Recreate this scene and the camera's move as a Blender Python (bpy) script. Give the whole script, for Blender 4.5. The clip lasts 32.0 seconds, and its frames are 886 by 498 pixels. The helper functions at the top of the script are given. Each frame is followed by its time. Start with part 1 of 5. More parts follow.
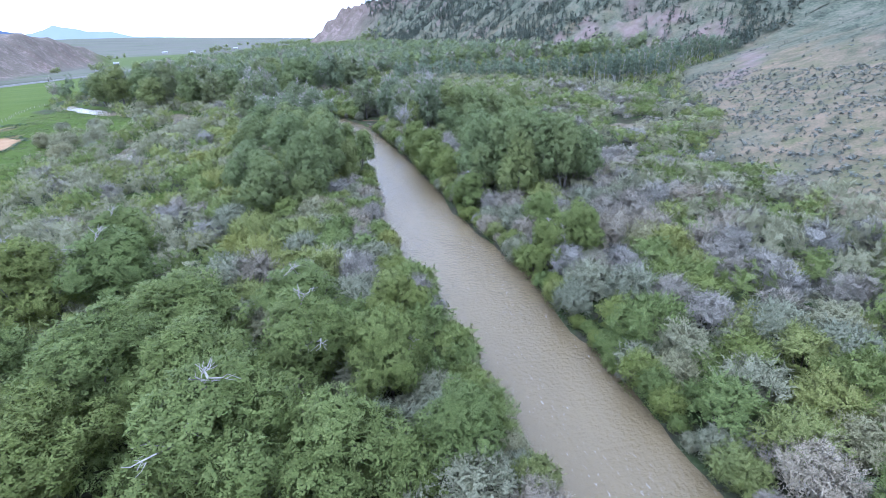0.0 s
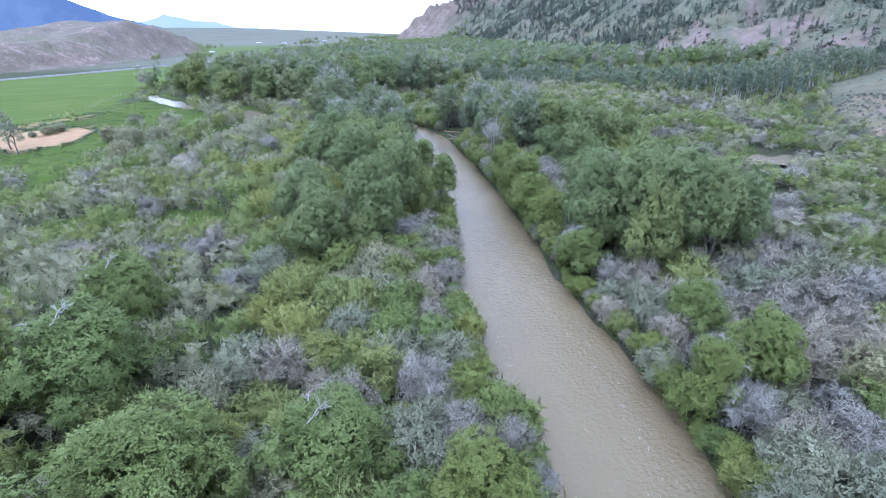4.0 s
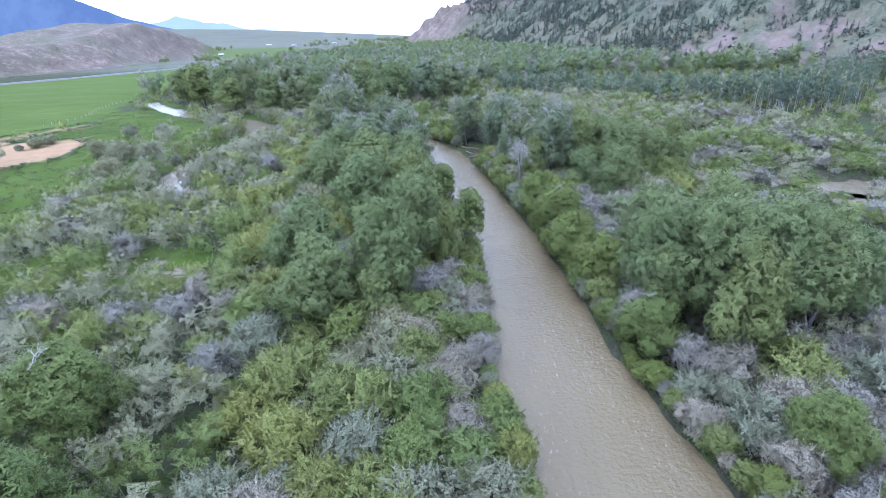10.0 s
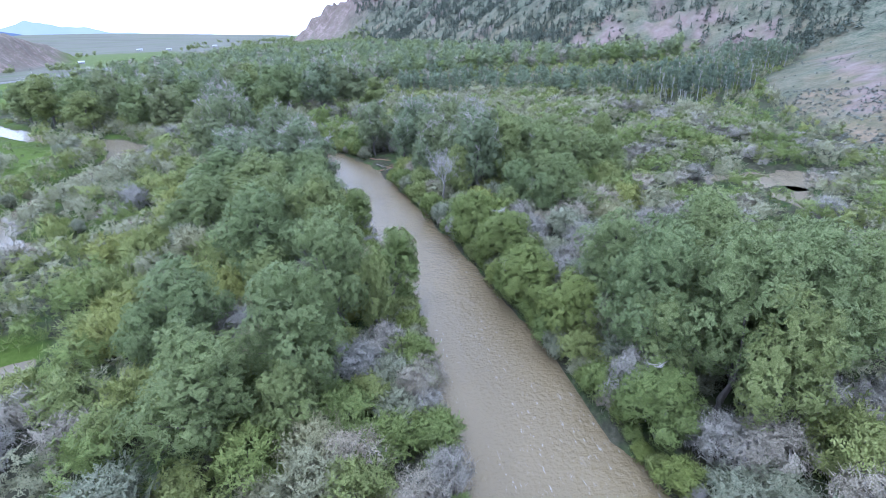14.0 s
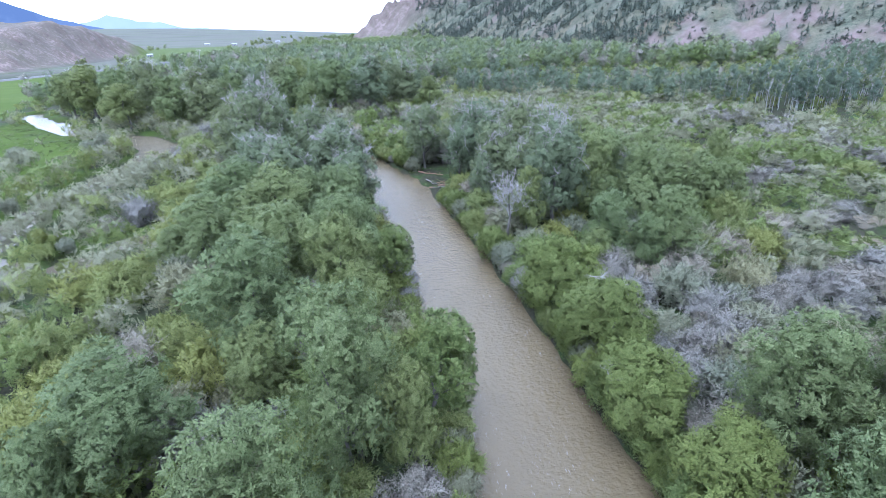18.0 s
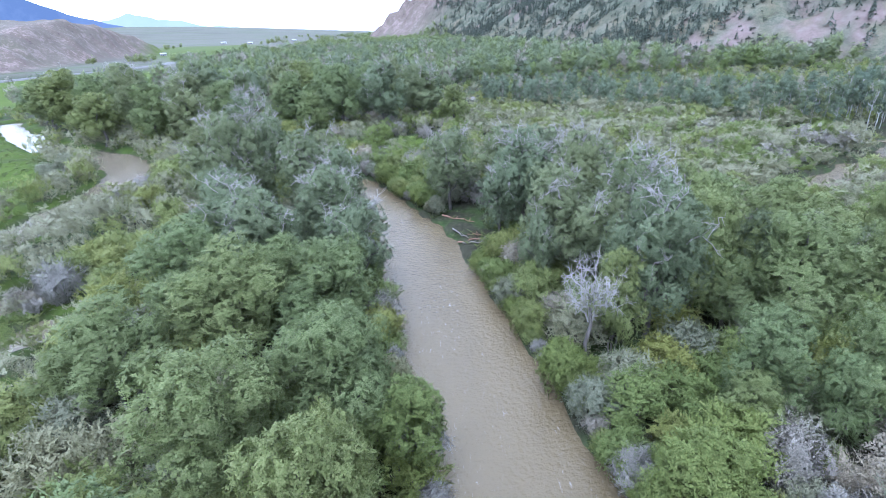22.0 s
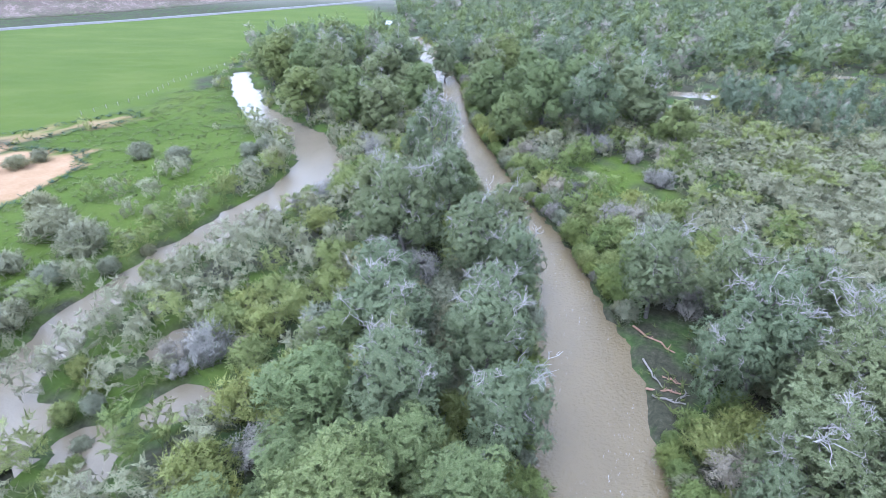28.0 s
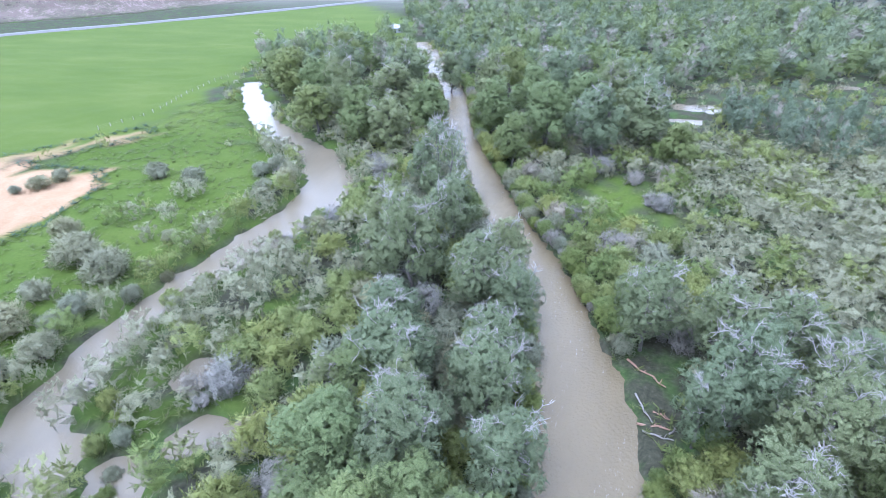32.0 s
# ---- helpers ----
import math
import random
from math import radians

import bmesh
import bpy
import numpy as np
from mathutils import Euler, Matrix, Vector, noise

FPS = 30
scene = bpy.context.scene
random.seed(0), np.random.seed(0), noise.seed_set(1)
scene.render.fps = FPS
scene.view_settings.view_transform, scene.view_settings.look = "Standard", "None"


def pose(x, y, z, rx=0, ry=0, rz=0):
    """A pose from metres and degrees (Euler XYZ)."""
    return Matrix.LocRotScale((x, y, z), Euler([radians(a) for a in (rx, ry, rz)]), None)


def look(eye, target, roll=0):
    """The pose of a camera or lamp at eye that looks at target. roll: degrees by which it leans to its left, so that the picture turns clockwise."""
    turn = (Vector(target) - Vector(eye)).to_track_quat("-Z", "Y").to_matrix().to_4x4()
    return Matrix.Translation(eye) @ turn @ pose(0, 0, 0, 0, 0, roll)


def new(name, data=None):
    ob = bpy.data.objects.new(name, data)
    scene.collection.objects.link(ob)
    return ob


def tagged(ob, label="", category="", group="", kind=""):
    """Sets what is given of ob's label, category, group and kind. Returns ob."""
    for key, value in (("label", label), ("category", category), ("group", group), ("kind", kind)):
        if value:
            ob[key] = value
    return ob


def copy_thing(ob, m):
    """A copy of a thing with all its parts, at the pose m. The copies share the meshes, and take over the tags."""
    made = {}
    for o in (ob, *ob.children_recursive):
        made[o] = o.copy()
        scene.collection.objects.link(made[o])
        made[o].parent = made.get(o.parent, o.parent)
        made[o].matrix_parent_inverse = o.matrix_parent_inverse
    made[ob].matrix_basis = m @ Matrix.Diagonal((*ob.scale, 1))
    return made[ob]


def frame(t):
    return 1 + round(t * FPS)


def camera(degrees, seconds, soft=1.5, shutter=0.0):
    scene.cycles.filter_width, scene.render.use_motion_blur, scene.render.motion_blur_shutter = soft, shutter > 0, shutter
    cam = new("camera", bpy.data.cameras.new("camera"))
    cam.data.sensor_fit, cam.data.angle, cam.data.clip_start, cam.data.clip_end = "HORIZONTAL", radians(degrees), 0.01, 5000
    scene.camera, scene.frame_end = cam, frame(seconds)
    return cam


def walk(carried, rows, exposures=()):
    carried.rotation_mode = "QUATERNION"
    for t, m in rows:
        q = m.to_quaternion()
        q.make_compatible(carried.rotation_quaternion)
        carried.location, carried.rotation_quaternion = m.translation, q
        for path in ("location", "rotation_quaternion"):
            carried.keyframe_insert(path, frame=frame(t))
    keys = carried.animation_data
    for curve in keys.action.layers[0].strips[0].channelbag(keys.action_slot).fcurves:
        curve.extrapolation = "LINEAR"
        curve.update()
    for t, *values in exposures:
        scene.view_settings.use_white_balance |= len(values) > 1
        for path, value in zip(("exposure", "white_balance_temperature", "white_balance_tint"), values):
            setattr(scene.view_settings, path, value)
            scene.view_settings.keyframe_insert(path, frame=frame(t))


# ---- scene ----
cam = camera(80.3, 32.0, soft=0.75)
PATH = [
    (0, look((2.78, 15.33, 33.87), (15.03, 105.73, -7.08), -3.70)),
    (0.5, look((2.92, 18.67, 33.90), (15.12, 109.07, -7.10), -3.60)),
    (1, look((2.99, 22.00, 33.82), (15.19, 112.40, -7.18), -3.50)),
    (1.5, look((2.75, 25.09, 33.98), (12.80, 115.74, -7.02), -3.20)),
    (2, look((2.84, 28.20, 34.01), (7.54, 119.40, -6.70), -2.70)),
    (2.5, look((2.82, 31.25, 34.13), (6.77, 122.45, -6.62), -2.60)),
    (3, look((2.56, 34.31, 34.08), (5.71, 125.61, -6.62), -2.40)),
    (3.5, look((2.40, 37.54, 33.91), (2.85, 128.89, -6.69), -2.20)),
    (5.5, look((1.58, 47.57, 33.55), (0.58, 139.07, -6.80), -2.00)),
    (6, look((1.27, 49.02, 33.65), (0.27, 140.57, -6.60), -1.90)),
    (6.5, look((1.01, 50.15, 33.80), (-0.09, 141.70, -6.49), -1.80)),
    (7, look((0.90, 50.76, 33.94), (-0.35, 142.26, -6.31), -1.90)),
    (7.5, look((0.95, 51.02, 34.24), (-0.50, 142.52, -6.06), -1.90)),
    (8, look((0.87, 51.77, 34.35), (-0.68, 143.32, -5.85), -1.90)),
    (8.5, look((0.74, 52.78, 34.48), (-1.01, 144.33, -5.72), -1.90)),
    (9, look((0.57, 53.86, 34.59), (-1.28, 145.41, -5.61), -2.00)),
    (9.5, look((0.37, 55.11, 34.69), (-1.58, 146.61, -5.56), -2.00)),
    (10, look((-0.00, 56.74, 34.74), (-1.95, 148.24, -5.56), -2.10)),
    (10.5, look((-0.26, 58.61, 34.75), (-2.91, 150.06, -5.60), -2.00)),
    (11, look((-0.51, 60.45, 34.82), (-3.71, 151.91, -5.53), -1.90)),
    (11.5, look((-0.61, 62.56, 34.63), (-3.96, 154.01, -5.72), -1.90)),
    (12, look((-0.92, 64.78, 34.53), (-4.17, 156.18, -5.97), -1.90)),
    (12.5, look((-1.29, 66.95, 34.55), (-4.34, 158.30, -6.05), -1.80)),
    (13, look((-1.58, 69.31, 34.45), (-4.53, 160.66, -6.20), -1.80)),
    (13.5, look((-1.66, 71.81, 34.30), (-2.56, 163.11, -6.44), -1.90)),
    (14, look((-1.45, 74.37, 34.08), (13.51, 164.17, -7.32), -3.20)),
    (14.5, look((-1.91, 76.88, 34.14), (18.39, 165.43, -7.66), -3.30)),
    (16.5, look((-0.64, 86.98, 32.25), (8.91, 131.42, 11.42), -3.16)),
    (17, look((-0.13, 90.02, 31.88), (9.37, 180.67, -9.27), -2.80)),
    (17.5, look((0.22, 93.38, 31.89), (7.02, 184.33, -9.21), -2.60)),
    (18, look((0.46, 96.40, 31.76), (6.36, 187.35, -9.29), -2.60)),
    (18.5, look((0.59, 99.61, 31.73), (5.64, 190.61, -9.42), -2.50)),
    (19, look((0.75, 102.95, 31.67), (5.25, 194.00, -9.43), -2.40)),
    (19.5, look((0.78, 106.18, 31.52), (4.83, 197.23, -9.63), -2.40)),
    (20, look((0.69, 109.57, 31.53), (4.44, 200.57, -9.67), -2.30)),
    (20.5, look((0.60, 113.04, 31.49), (4.15, 204.04, -9.76), -2.30)),
    (21, look((0.37, 116.43, 31.65), (3.82, 207.48, -9.60), -2.40)),
    (21.5, look((0.13, 119.77, 31.99), (3.38, 210.77, -9.31), -2.50)),
    (22, look((0.12, 124.65, 31.56), (3.27, 215.75, -9.64), -2.60)),
    (22.5, look((0.01, 128.85, 31.50), (3.11, 219.95, -9.60), -2.70)),
    (23, look((0.03, 132.90, 32.12), (3.18, 224.00, -8.98), -2.50)),
    (23.5, look((-0.07, 135.89, 33.75), (2.98, 226.94, -7.45), -2.50)),
    (24, look((-0.25, 138.56, 35.62), (2.80, 229.56, -5.63), -2.40)),
    (24.5, look((-0.32, 140.15, 37.83), (2.18, 231.20, -3.43), -2.60)),
    (26.5, look((-1.42, 146.95, 42.44), (-3.82, 238.35, 1.94), -2.70)),
    (27, look((-2.14, 147.29, 43.25), (-21.64, 236.84, 3.30), -1.50)),
    (27.5, look((-2.03, 146.57, 43.67), (-15.80, 190.24, 23.61), -1.11)),
    (28, look((-2.13, 147.73, 44.16), (-30.88, 229.18, -6.24), -1.20)),
    (28.5, look((-2.22, 147.87, 44.35), (-31.42, 228.52, -7.05), -1.20)),
    (29, look((-2.16, 147.68, 44.88), (-31.41, 228.23, -6.62), -1.20)),
    (29.5, look((-2.18, 147.48, 45.77), (-31.38, 228.03, -5.83), -1.20)),
    (30, look((-2.07, 147.53, 46.49), (-31.47, 228.02, -5.06), -1.30)),
    (30.5, look((-1.86, 147.32, 47.73), (-31.36, 227.67, -3.93), -1.40)),
    (31, look((-1.87, 147.49, 48.72), (-31.42, 227.88, -2.93), -1.40)),
    (31.5, look((-1.63, 147.69, 49.84), (-31.38, 227.99, -1.76), -1.50)),
    (32, look((-1.43, 147.76, 51.20), (-31.38, 228.01, -0.35), -1.60)),
]
walk(cam, PATH, [(0.0, 1.30, 4830, 18.5), (14.0, 1.33, 4830, 18.5), (21.0, 1.48, 4900, 18), (26.5, 1.47, 4950, 18), (28.0, 1.62, 4950, 18.5), (30.0, 1.73, 4900, 20), (32.0, 1.75, 4850, 20)])

# ---- sky, sun, exposure ----
world = bpy.data.worlds.new("overcast_sky")
scene.world = world
world.use_nodes = True
wn, wl = world.node_tree.nodes, world.node_tree.links
wn.clear()
w_out = wn.new("ShaderNodeOutputWorld")
w_bg = wn.new("ShaderNodeBackground")
w_sky = wn.new("ShaderNodeTexSky")
w_sky.sky_type, w_sky.sun_disc = "NISHITA", False
w_sky.sun_elevation, w_sky.sun_rotation = radians(52), radians(200)
w_sky.air_density, w_sky.dust_density = 1.0, 3.0
w_hsv = wn.new("ShaderNodeHueSaturation")
w_hsv.inputs["Saturation"].default_value = 0.35
w_map = wn.new("ShaderNodeTexCoord")
w_noise = wn.new("ShaderNodeTexNoise")
w_noise.inputs["Scale"].default_value, w_noise.inputs["Detail"].default_value = 2.2, 6.0
w_ramp = wn.new("ShaderNodeValToRGB")
w_ramp.color_ramp.elements[0].position, w_ramp.color_ramp.elements[1].position = 0.30, 0.62
w_ramp.color_ramp.elements[0].color, w_ramp.color_ramp.elements[1].color = (0.55, 0.55, 0.55, 1), (0.97, 0.97, 0.97, 1)
w_mix = wn.new("ShaderNodeMixRGB")
w_mix.inputs["Color2"].default_value = (7.6, 8.0, 8.5, 1)
w_bg.inputs["Strength"].default_value = 0.2
wl.new(w_map.outputs["Generated"], w_noise.inputs["Vector"])
wl.new(w_noise.outputs["Fac"], w_ramp.inputs["Fac"])
wl.new(w_ramp.outputs["Color"], w_mix.inputs["Fac"])
wl.new(w_sky.outputs["Color"], w_hsv.inputs["Color"])
wl.new(w_hsv.outputs["Color"], w_mix.inputs["Color1"])
wl.new(w_mix.outputs["Color"], w_bg.inputs["Color"])
wl.new(w_bg.outputs["Background"], w_out.inputs["Surface"])
sun_data = bpy.data.lights.new("sun", "SUN")
sun_data.energy, sun_data.angle, sun_data.color = 1.0, radians(25), (1.0, 0.96, 0.9)
sun = new("sun", sun_data)
sun.matrix_world = look((-40, -100, 200), (0, 0, 0))

# ---- materials ----


class Mat:
    """A small builder of node materials."""

    def __init__(self, name):
        self.m = bpy.data.materials.new(name)
        self.m.use_nodes = True
        self.n, self.l = self.m.node_tree.nodes, self.m.node_tree.links
        self.n.clear()
        self.out = self.n.new("ShaderNodeOutputMaterial")
        self.b = self.n.new("ShaderNodeBsdfPrincipled")
        self.l.new(self.b.outputs[0], self.out.inputs["Surface"])
        self.pos = self.n.new("ShaderNodeNewGeometry").outputs["Position"]

    def put(self, node, key, value):
        if isinstance(value, bpy.types.NodeSocket):
            self.l.new(value, node.inputs[key])
        else:
            node.inputs[key].default_value = value

    def noise(self, scale, detail=4.0, rough=0.55, vec=None, stretch=None):
        v = vec or self.pos
        if stretch:
            mp = self.n.new("ShaderNodeMapping")
            self.l.new(v, mp.inputs["Vector"])
            mp.inputs["Scale"].default_value = stretch
            v = mp.outputs[0]
        t = self.n.new("ShaderNodeTexNoise")
        self.l.new(v, t.inputs["Vector"])
        self.put(t, "Scale", scale), self.put(t, "Detail", detail), self.put(t, "Roughness", rough)
        return t.outputs["Fac"]

    def voronoi(self, scale, feature="F1", out="Distance"):
        t = self.n.new("ShaderNodeTexVoronoi")
        t.feature = feature
        self.l.new(self.pos, t.inputs["Vector"])
        self.put(t, "Scale", scale)
        return t.outputs[out]

    def ramp(self, fac, stops):
        r = self.n.new("ShaderNodeValToRGB")
        self.l.new(fac, r.inputs["Fac"])
        e = r.color_ramp.elements
        while len(e) < len(stops):
            e.new(0.5)
        for el, (p, c) in zip(e, stops):
            el.position = p
            el.color = (c, c, c, 1) if isinstance(c, float) else (*c, 1)
        return r.outputs["Color"]

    def mix(self, fac, a, b, mode="MIX"):
        x = self.n.new("ShaderNodeMixRGB")
        x.blend_type = mode
        for key, v in (("Fac", fac), ("Color1", a), ("Color2", b)):
            self.put(x, key, (*v, 1) if isinstance(v, tuple) and len(v) == 3 else v)
        return x.outputs["Color"]

    def attr(self, name):
        a = self.n.new("ShaderNodeAttribute")
        a.attribute_name = name
        return a.outputs["Fac"]

    def object_random(self):
        return self.n.new("ShaderNodeObjectInfo").outputs["Random"]

    def island_random(self):
        return self.n.new("ShaderNodeNewGeometry").outputs["Random Per Island"]

    def bump(self, height, strength, distance):
        b = self.n.new("ShaderNodeBump")
        self.put(b, "Height", height), self.put(b, "Strength", strength), self.put(b, "Distance", distance)
        self.l.new(b.outputs[0], self.b.inputs["Normal"])

    def done(self, color, rough=0.8, **extra):
        self.put(self.b, "Base Color", (*color, 1) if isinstance(color, tuple) else color)
        self.put(self.b, "Roughness", rough)
        for k, v in extra.items():
            self.put(self.b, k.replace("_", " "), v)
        return self.m


def foliage(name, dark, mid, light, clear=0.38, cells=10.0, leaf=0.54):
    """Leaves: each spray is broken into single leaves; hue by plant, tone by spray and by leaf, with some light passing through."""
    a = Mat(name)
    vor = a.n.new("ShaderNodeTexVoronoi")
    a.l.new(a.n.new("ShaderNodeTexCoord").outputs["Object"], vor.inputs["Vector"])
    a.put(vor, "Scale", cells)
    one = a.n.new("ShaderNodeSeparateColor")
    a.l.new(vor.outputs["Color"], one.inputs[0])
    by_leaf = a.ramp(a.mix(0.72, a.island_random(), one.outputs[0]), [(0.2, dark), (0.5, mid), (0.8, light)])
    warm = tuple(min(1, c * k) for c, k in zip(mid, (1.25, 1.12, 0.8)))
    cool = tuple(min(1, c * k) for c, k in zip(mid, (0.86, 0.94, 1.05)))
    by_plant = a.ramp(a.object_random(), [(0.0, cool), (0.5, mid), (1.0, warm)])
    col = a.mix(0.5, by_leaf, by_plant)
    patch = a.ramp(a.mix(0.5, a.noise(0.25, 3), a.noise(1.3, 3)), [(0.3, 0.78), (0.7, 1.2)])
    col = a.mix(1.0, col, patch, "MULTIPLY")
    a.done(col, 0.6, Specular_IOR_Level=0.18)
    tilt = a.n.new("ShaderNodeVectorMath")
    tilt.operation = "MULTIPLY_ADD"
    a.l.new(vor.outputs["Color"], tilt.inputs[0])
    tilt.inputs[1].default_value, tilt.inputs[2].default_value = (1.0, 1.0, 0.8), (-0.5, -0.5, -0.4)
    lean = a.n.new("ShaderNodeVectorMath")
    a.l.new(tilt.outputs[0], lean.inputs[0]), a.l.new(a.n.new("ShaderNodeNewGeometry").outputs["Normal"], lean.inputs[1])
    even = a.n.new("ShaderNodeVectorMath")
    even.operation = "NORMALIZE"
    a.l.new(lean.outputs[0], even.inputs[0]), a.l.new(even.outputs[0], a.b.inputs["Normal"])
    tr = a.n.new("ShaderNodeBsdfTranslucent")
    a.l.new(col, tr.inputs["Color"])
    ms = a.n.new("ShaderNodeMixShader")
    ms.inputs[0].default_value = clear
    a.l.new(a.b.outputs[0], ms.inputs[1]), a.l.new(tr.outputs[0], ms.inputs[2])
    top = ms
    if leaf:
        gap = a.n.new("ShaderNodeMath")
        gap.operation = "GREATER_THAN"
        a.l.new(vor.outputs["Distance"], gap.inputs[0])
        gap.inputs[1].default_value = leaf
        top = a.n.new("ShaderNodeMixShader")
        a.l.new(gap.outputs[0], top.inputs[0])
        a.l.new(ms.outputs[0], top.inputs[1]), a.l.new(a.n.new("ShaderNodeBsdfTransparent").outputs[0], top.inputs[2])
    a.l.new(top.outputs[0], a.out.inputs["Surface"])
    return a.m


LEAF = {
    "cottonwood": foliage("cottonwood_leaves", (0.078, 0.102, 0.036), (0.142, 0.174, 0.063), (0.25, 0.28, 0.13)),
    "silver": foliage("silvery_cottonwood_leaves", (0.08, 0.1, 0.048), (0.138, 0.165, 0.082), (0.24, 0.265, 0.148)),
    "green": foliage("green_willow_leaves", (0.074, 0.098, 0.025), (0.13, 0.163, 0.045), (0.22, 0.25, 0.084)),
    "yellow": foliage("yellow_willow_leaves", (0.105, 0.122, 0.032), (0.172, 0.194, 0.058), (0.27, 0.29, 0.11)),
    "grey": foliage("grey_willow_leaves", (0.112, 0.118, 0.07), (0.195, 0.2, 0.125), (0.3, 0.302, 0.2)),
    "twig": foliage("leafless_grey_twigs", (0.11, 0.101, 0.08), (0.185, 0.171, 0.138), (0.27, 0.252, 0.208), 0.1, 12.0, 0.5),
    "aspen": foliage("aspen_leaves", (0.0664, 0.0907, 0.0567), (0.115, 0.147, 0.0941), (0.179, 0.213, 0.148)),
    "pine": foliage("conifer_needles", (0.0231, 0.0315, 0.0231), (0.042, 0.0538, 0.0399), (0.0672, 0.0798, 0.0588), 0.1, 1.1, 0.55),
    "juniper": foliage("juniper_needles", (0.0294, 0.0357, 0.0273), (0.0525, 0.0609, 0.0483), (0.084, 0.0924, 0.0714), 0.1, 2.5, 0.6),
    "sage": foliage("sagebrush_leaves", (0.068, 0.073, 0.059), (0.11, 0.118, 0.097), (0.16, 0.168, 0.142), 0.1, 8.0, 0.6),
    "grass": foliage("meadow_grass_blades", (0.0462, 0.0622, 0.016), (0.079, 0.0966, 0.0268), (0.121, 0.133, 0.0428), 0.3, 4.0, 0.0),
    "rush": foliage("dark_rushes", (0.0231, 0.042, 0.021), (0.0378, 0.063, 0.0315), (0.0588, 0.084, 0.042), 0.25, 4.0, 0.0),
}


def bark(name, dark, light, scale=6.0):
    a = Mat(name)
    n = a.noise(scale, 6, stretch=(1, 1, 0.25))
    col = a.ramp(n, [(0.3, dark), (0.7, light)])
    col = a.mix(0.35, col, a.ramp(a.noise(1.3, 3), [(0.35, dark), (0.65, light)]))
    a.bump(n, 0.6, 0.03)
    return a.done(col, 0.9)


BARK = bark("cottonwood_bark", (0.0504, 0.0441, 0.0357), (0.134, 0.122, 0.105))
PALE_BARK = bark("aspen_bark", (0.165, 0.165, 0.149), (0.341, 0.336, 0.308), 3.0)
DEAD = bark("weathered_dead_wood", (0.19, 0.178, 0.16), (0.35, 0.33, 0.3))
TWIG = bark("grey_twigs", (0.12, 0.108, 0.094), (0.23, 0.21, 0.186), 2.0)
STEM = bark("willow_stems", (0.0462, 0.0378, 0.0294), (0.101, 0.084, 0.0672))


def water(name, mud, rough, foam, ripple):
    a = Mat(name)
    silt = a.ramp(a.noise(0.09, 5, stretch=(1, 0.35, 1)), [(0.3, tuple(c * 0.88 for c in mud)), (0.7, tuple(c * 1.1 for c in mud))])
    col = silt
    if foam:
        streak = a.ramp(a.noise(0.2, 4, stretch=(1, 0.22, 1)), [(0.46, 0.0), (0.58, 1.0)])
        fleck = a.ramp(a.noise(2.0, 7, 0.75, stretch=(1.3, 0.45, 1)), [(0.58, 0.0), (0.68, 0.7)])
        col = a.mix(a.mix(1.0, streak, fleck, "MULTIPLY"), silt, (0.26, 0.252, 0.231))
    waves = a.mix(0.5, a.noise(0.6, 4, stretch=(1, 0.5, 1)), a.noise(2.2, 4))
    a.bump(waves, ripple, 0.35)
    return a.done(col, rough, Specular_IOR_Level=0.5, IOR=1.33)


RIVER = water("muddy_river_water", (0.108, 0.085, 0.046), 0.2, True, 1.0)
SLACK = water("slack_muddy_water", (0.12, 0.1, 0.066), 0.24, False, 0.3)


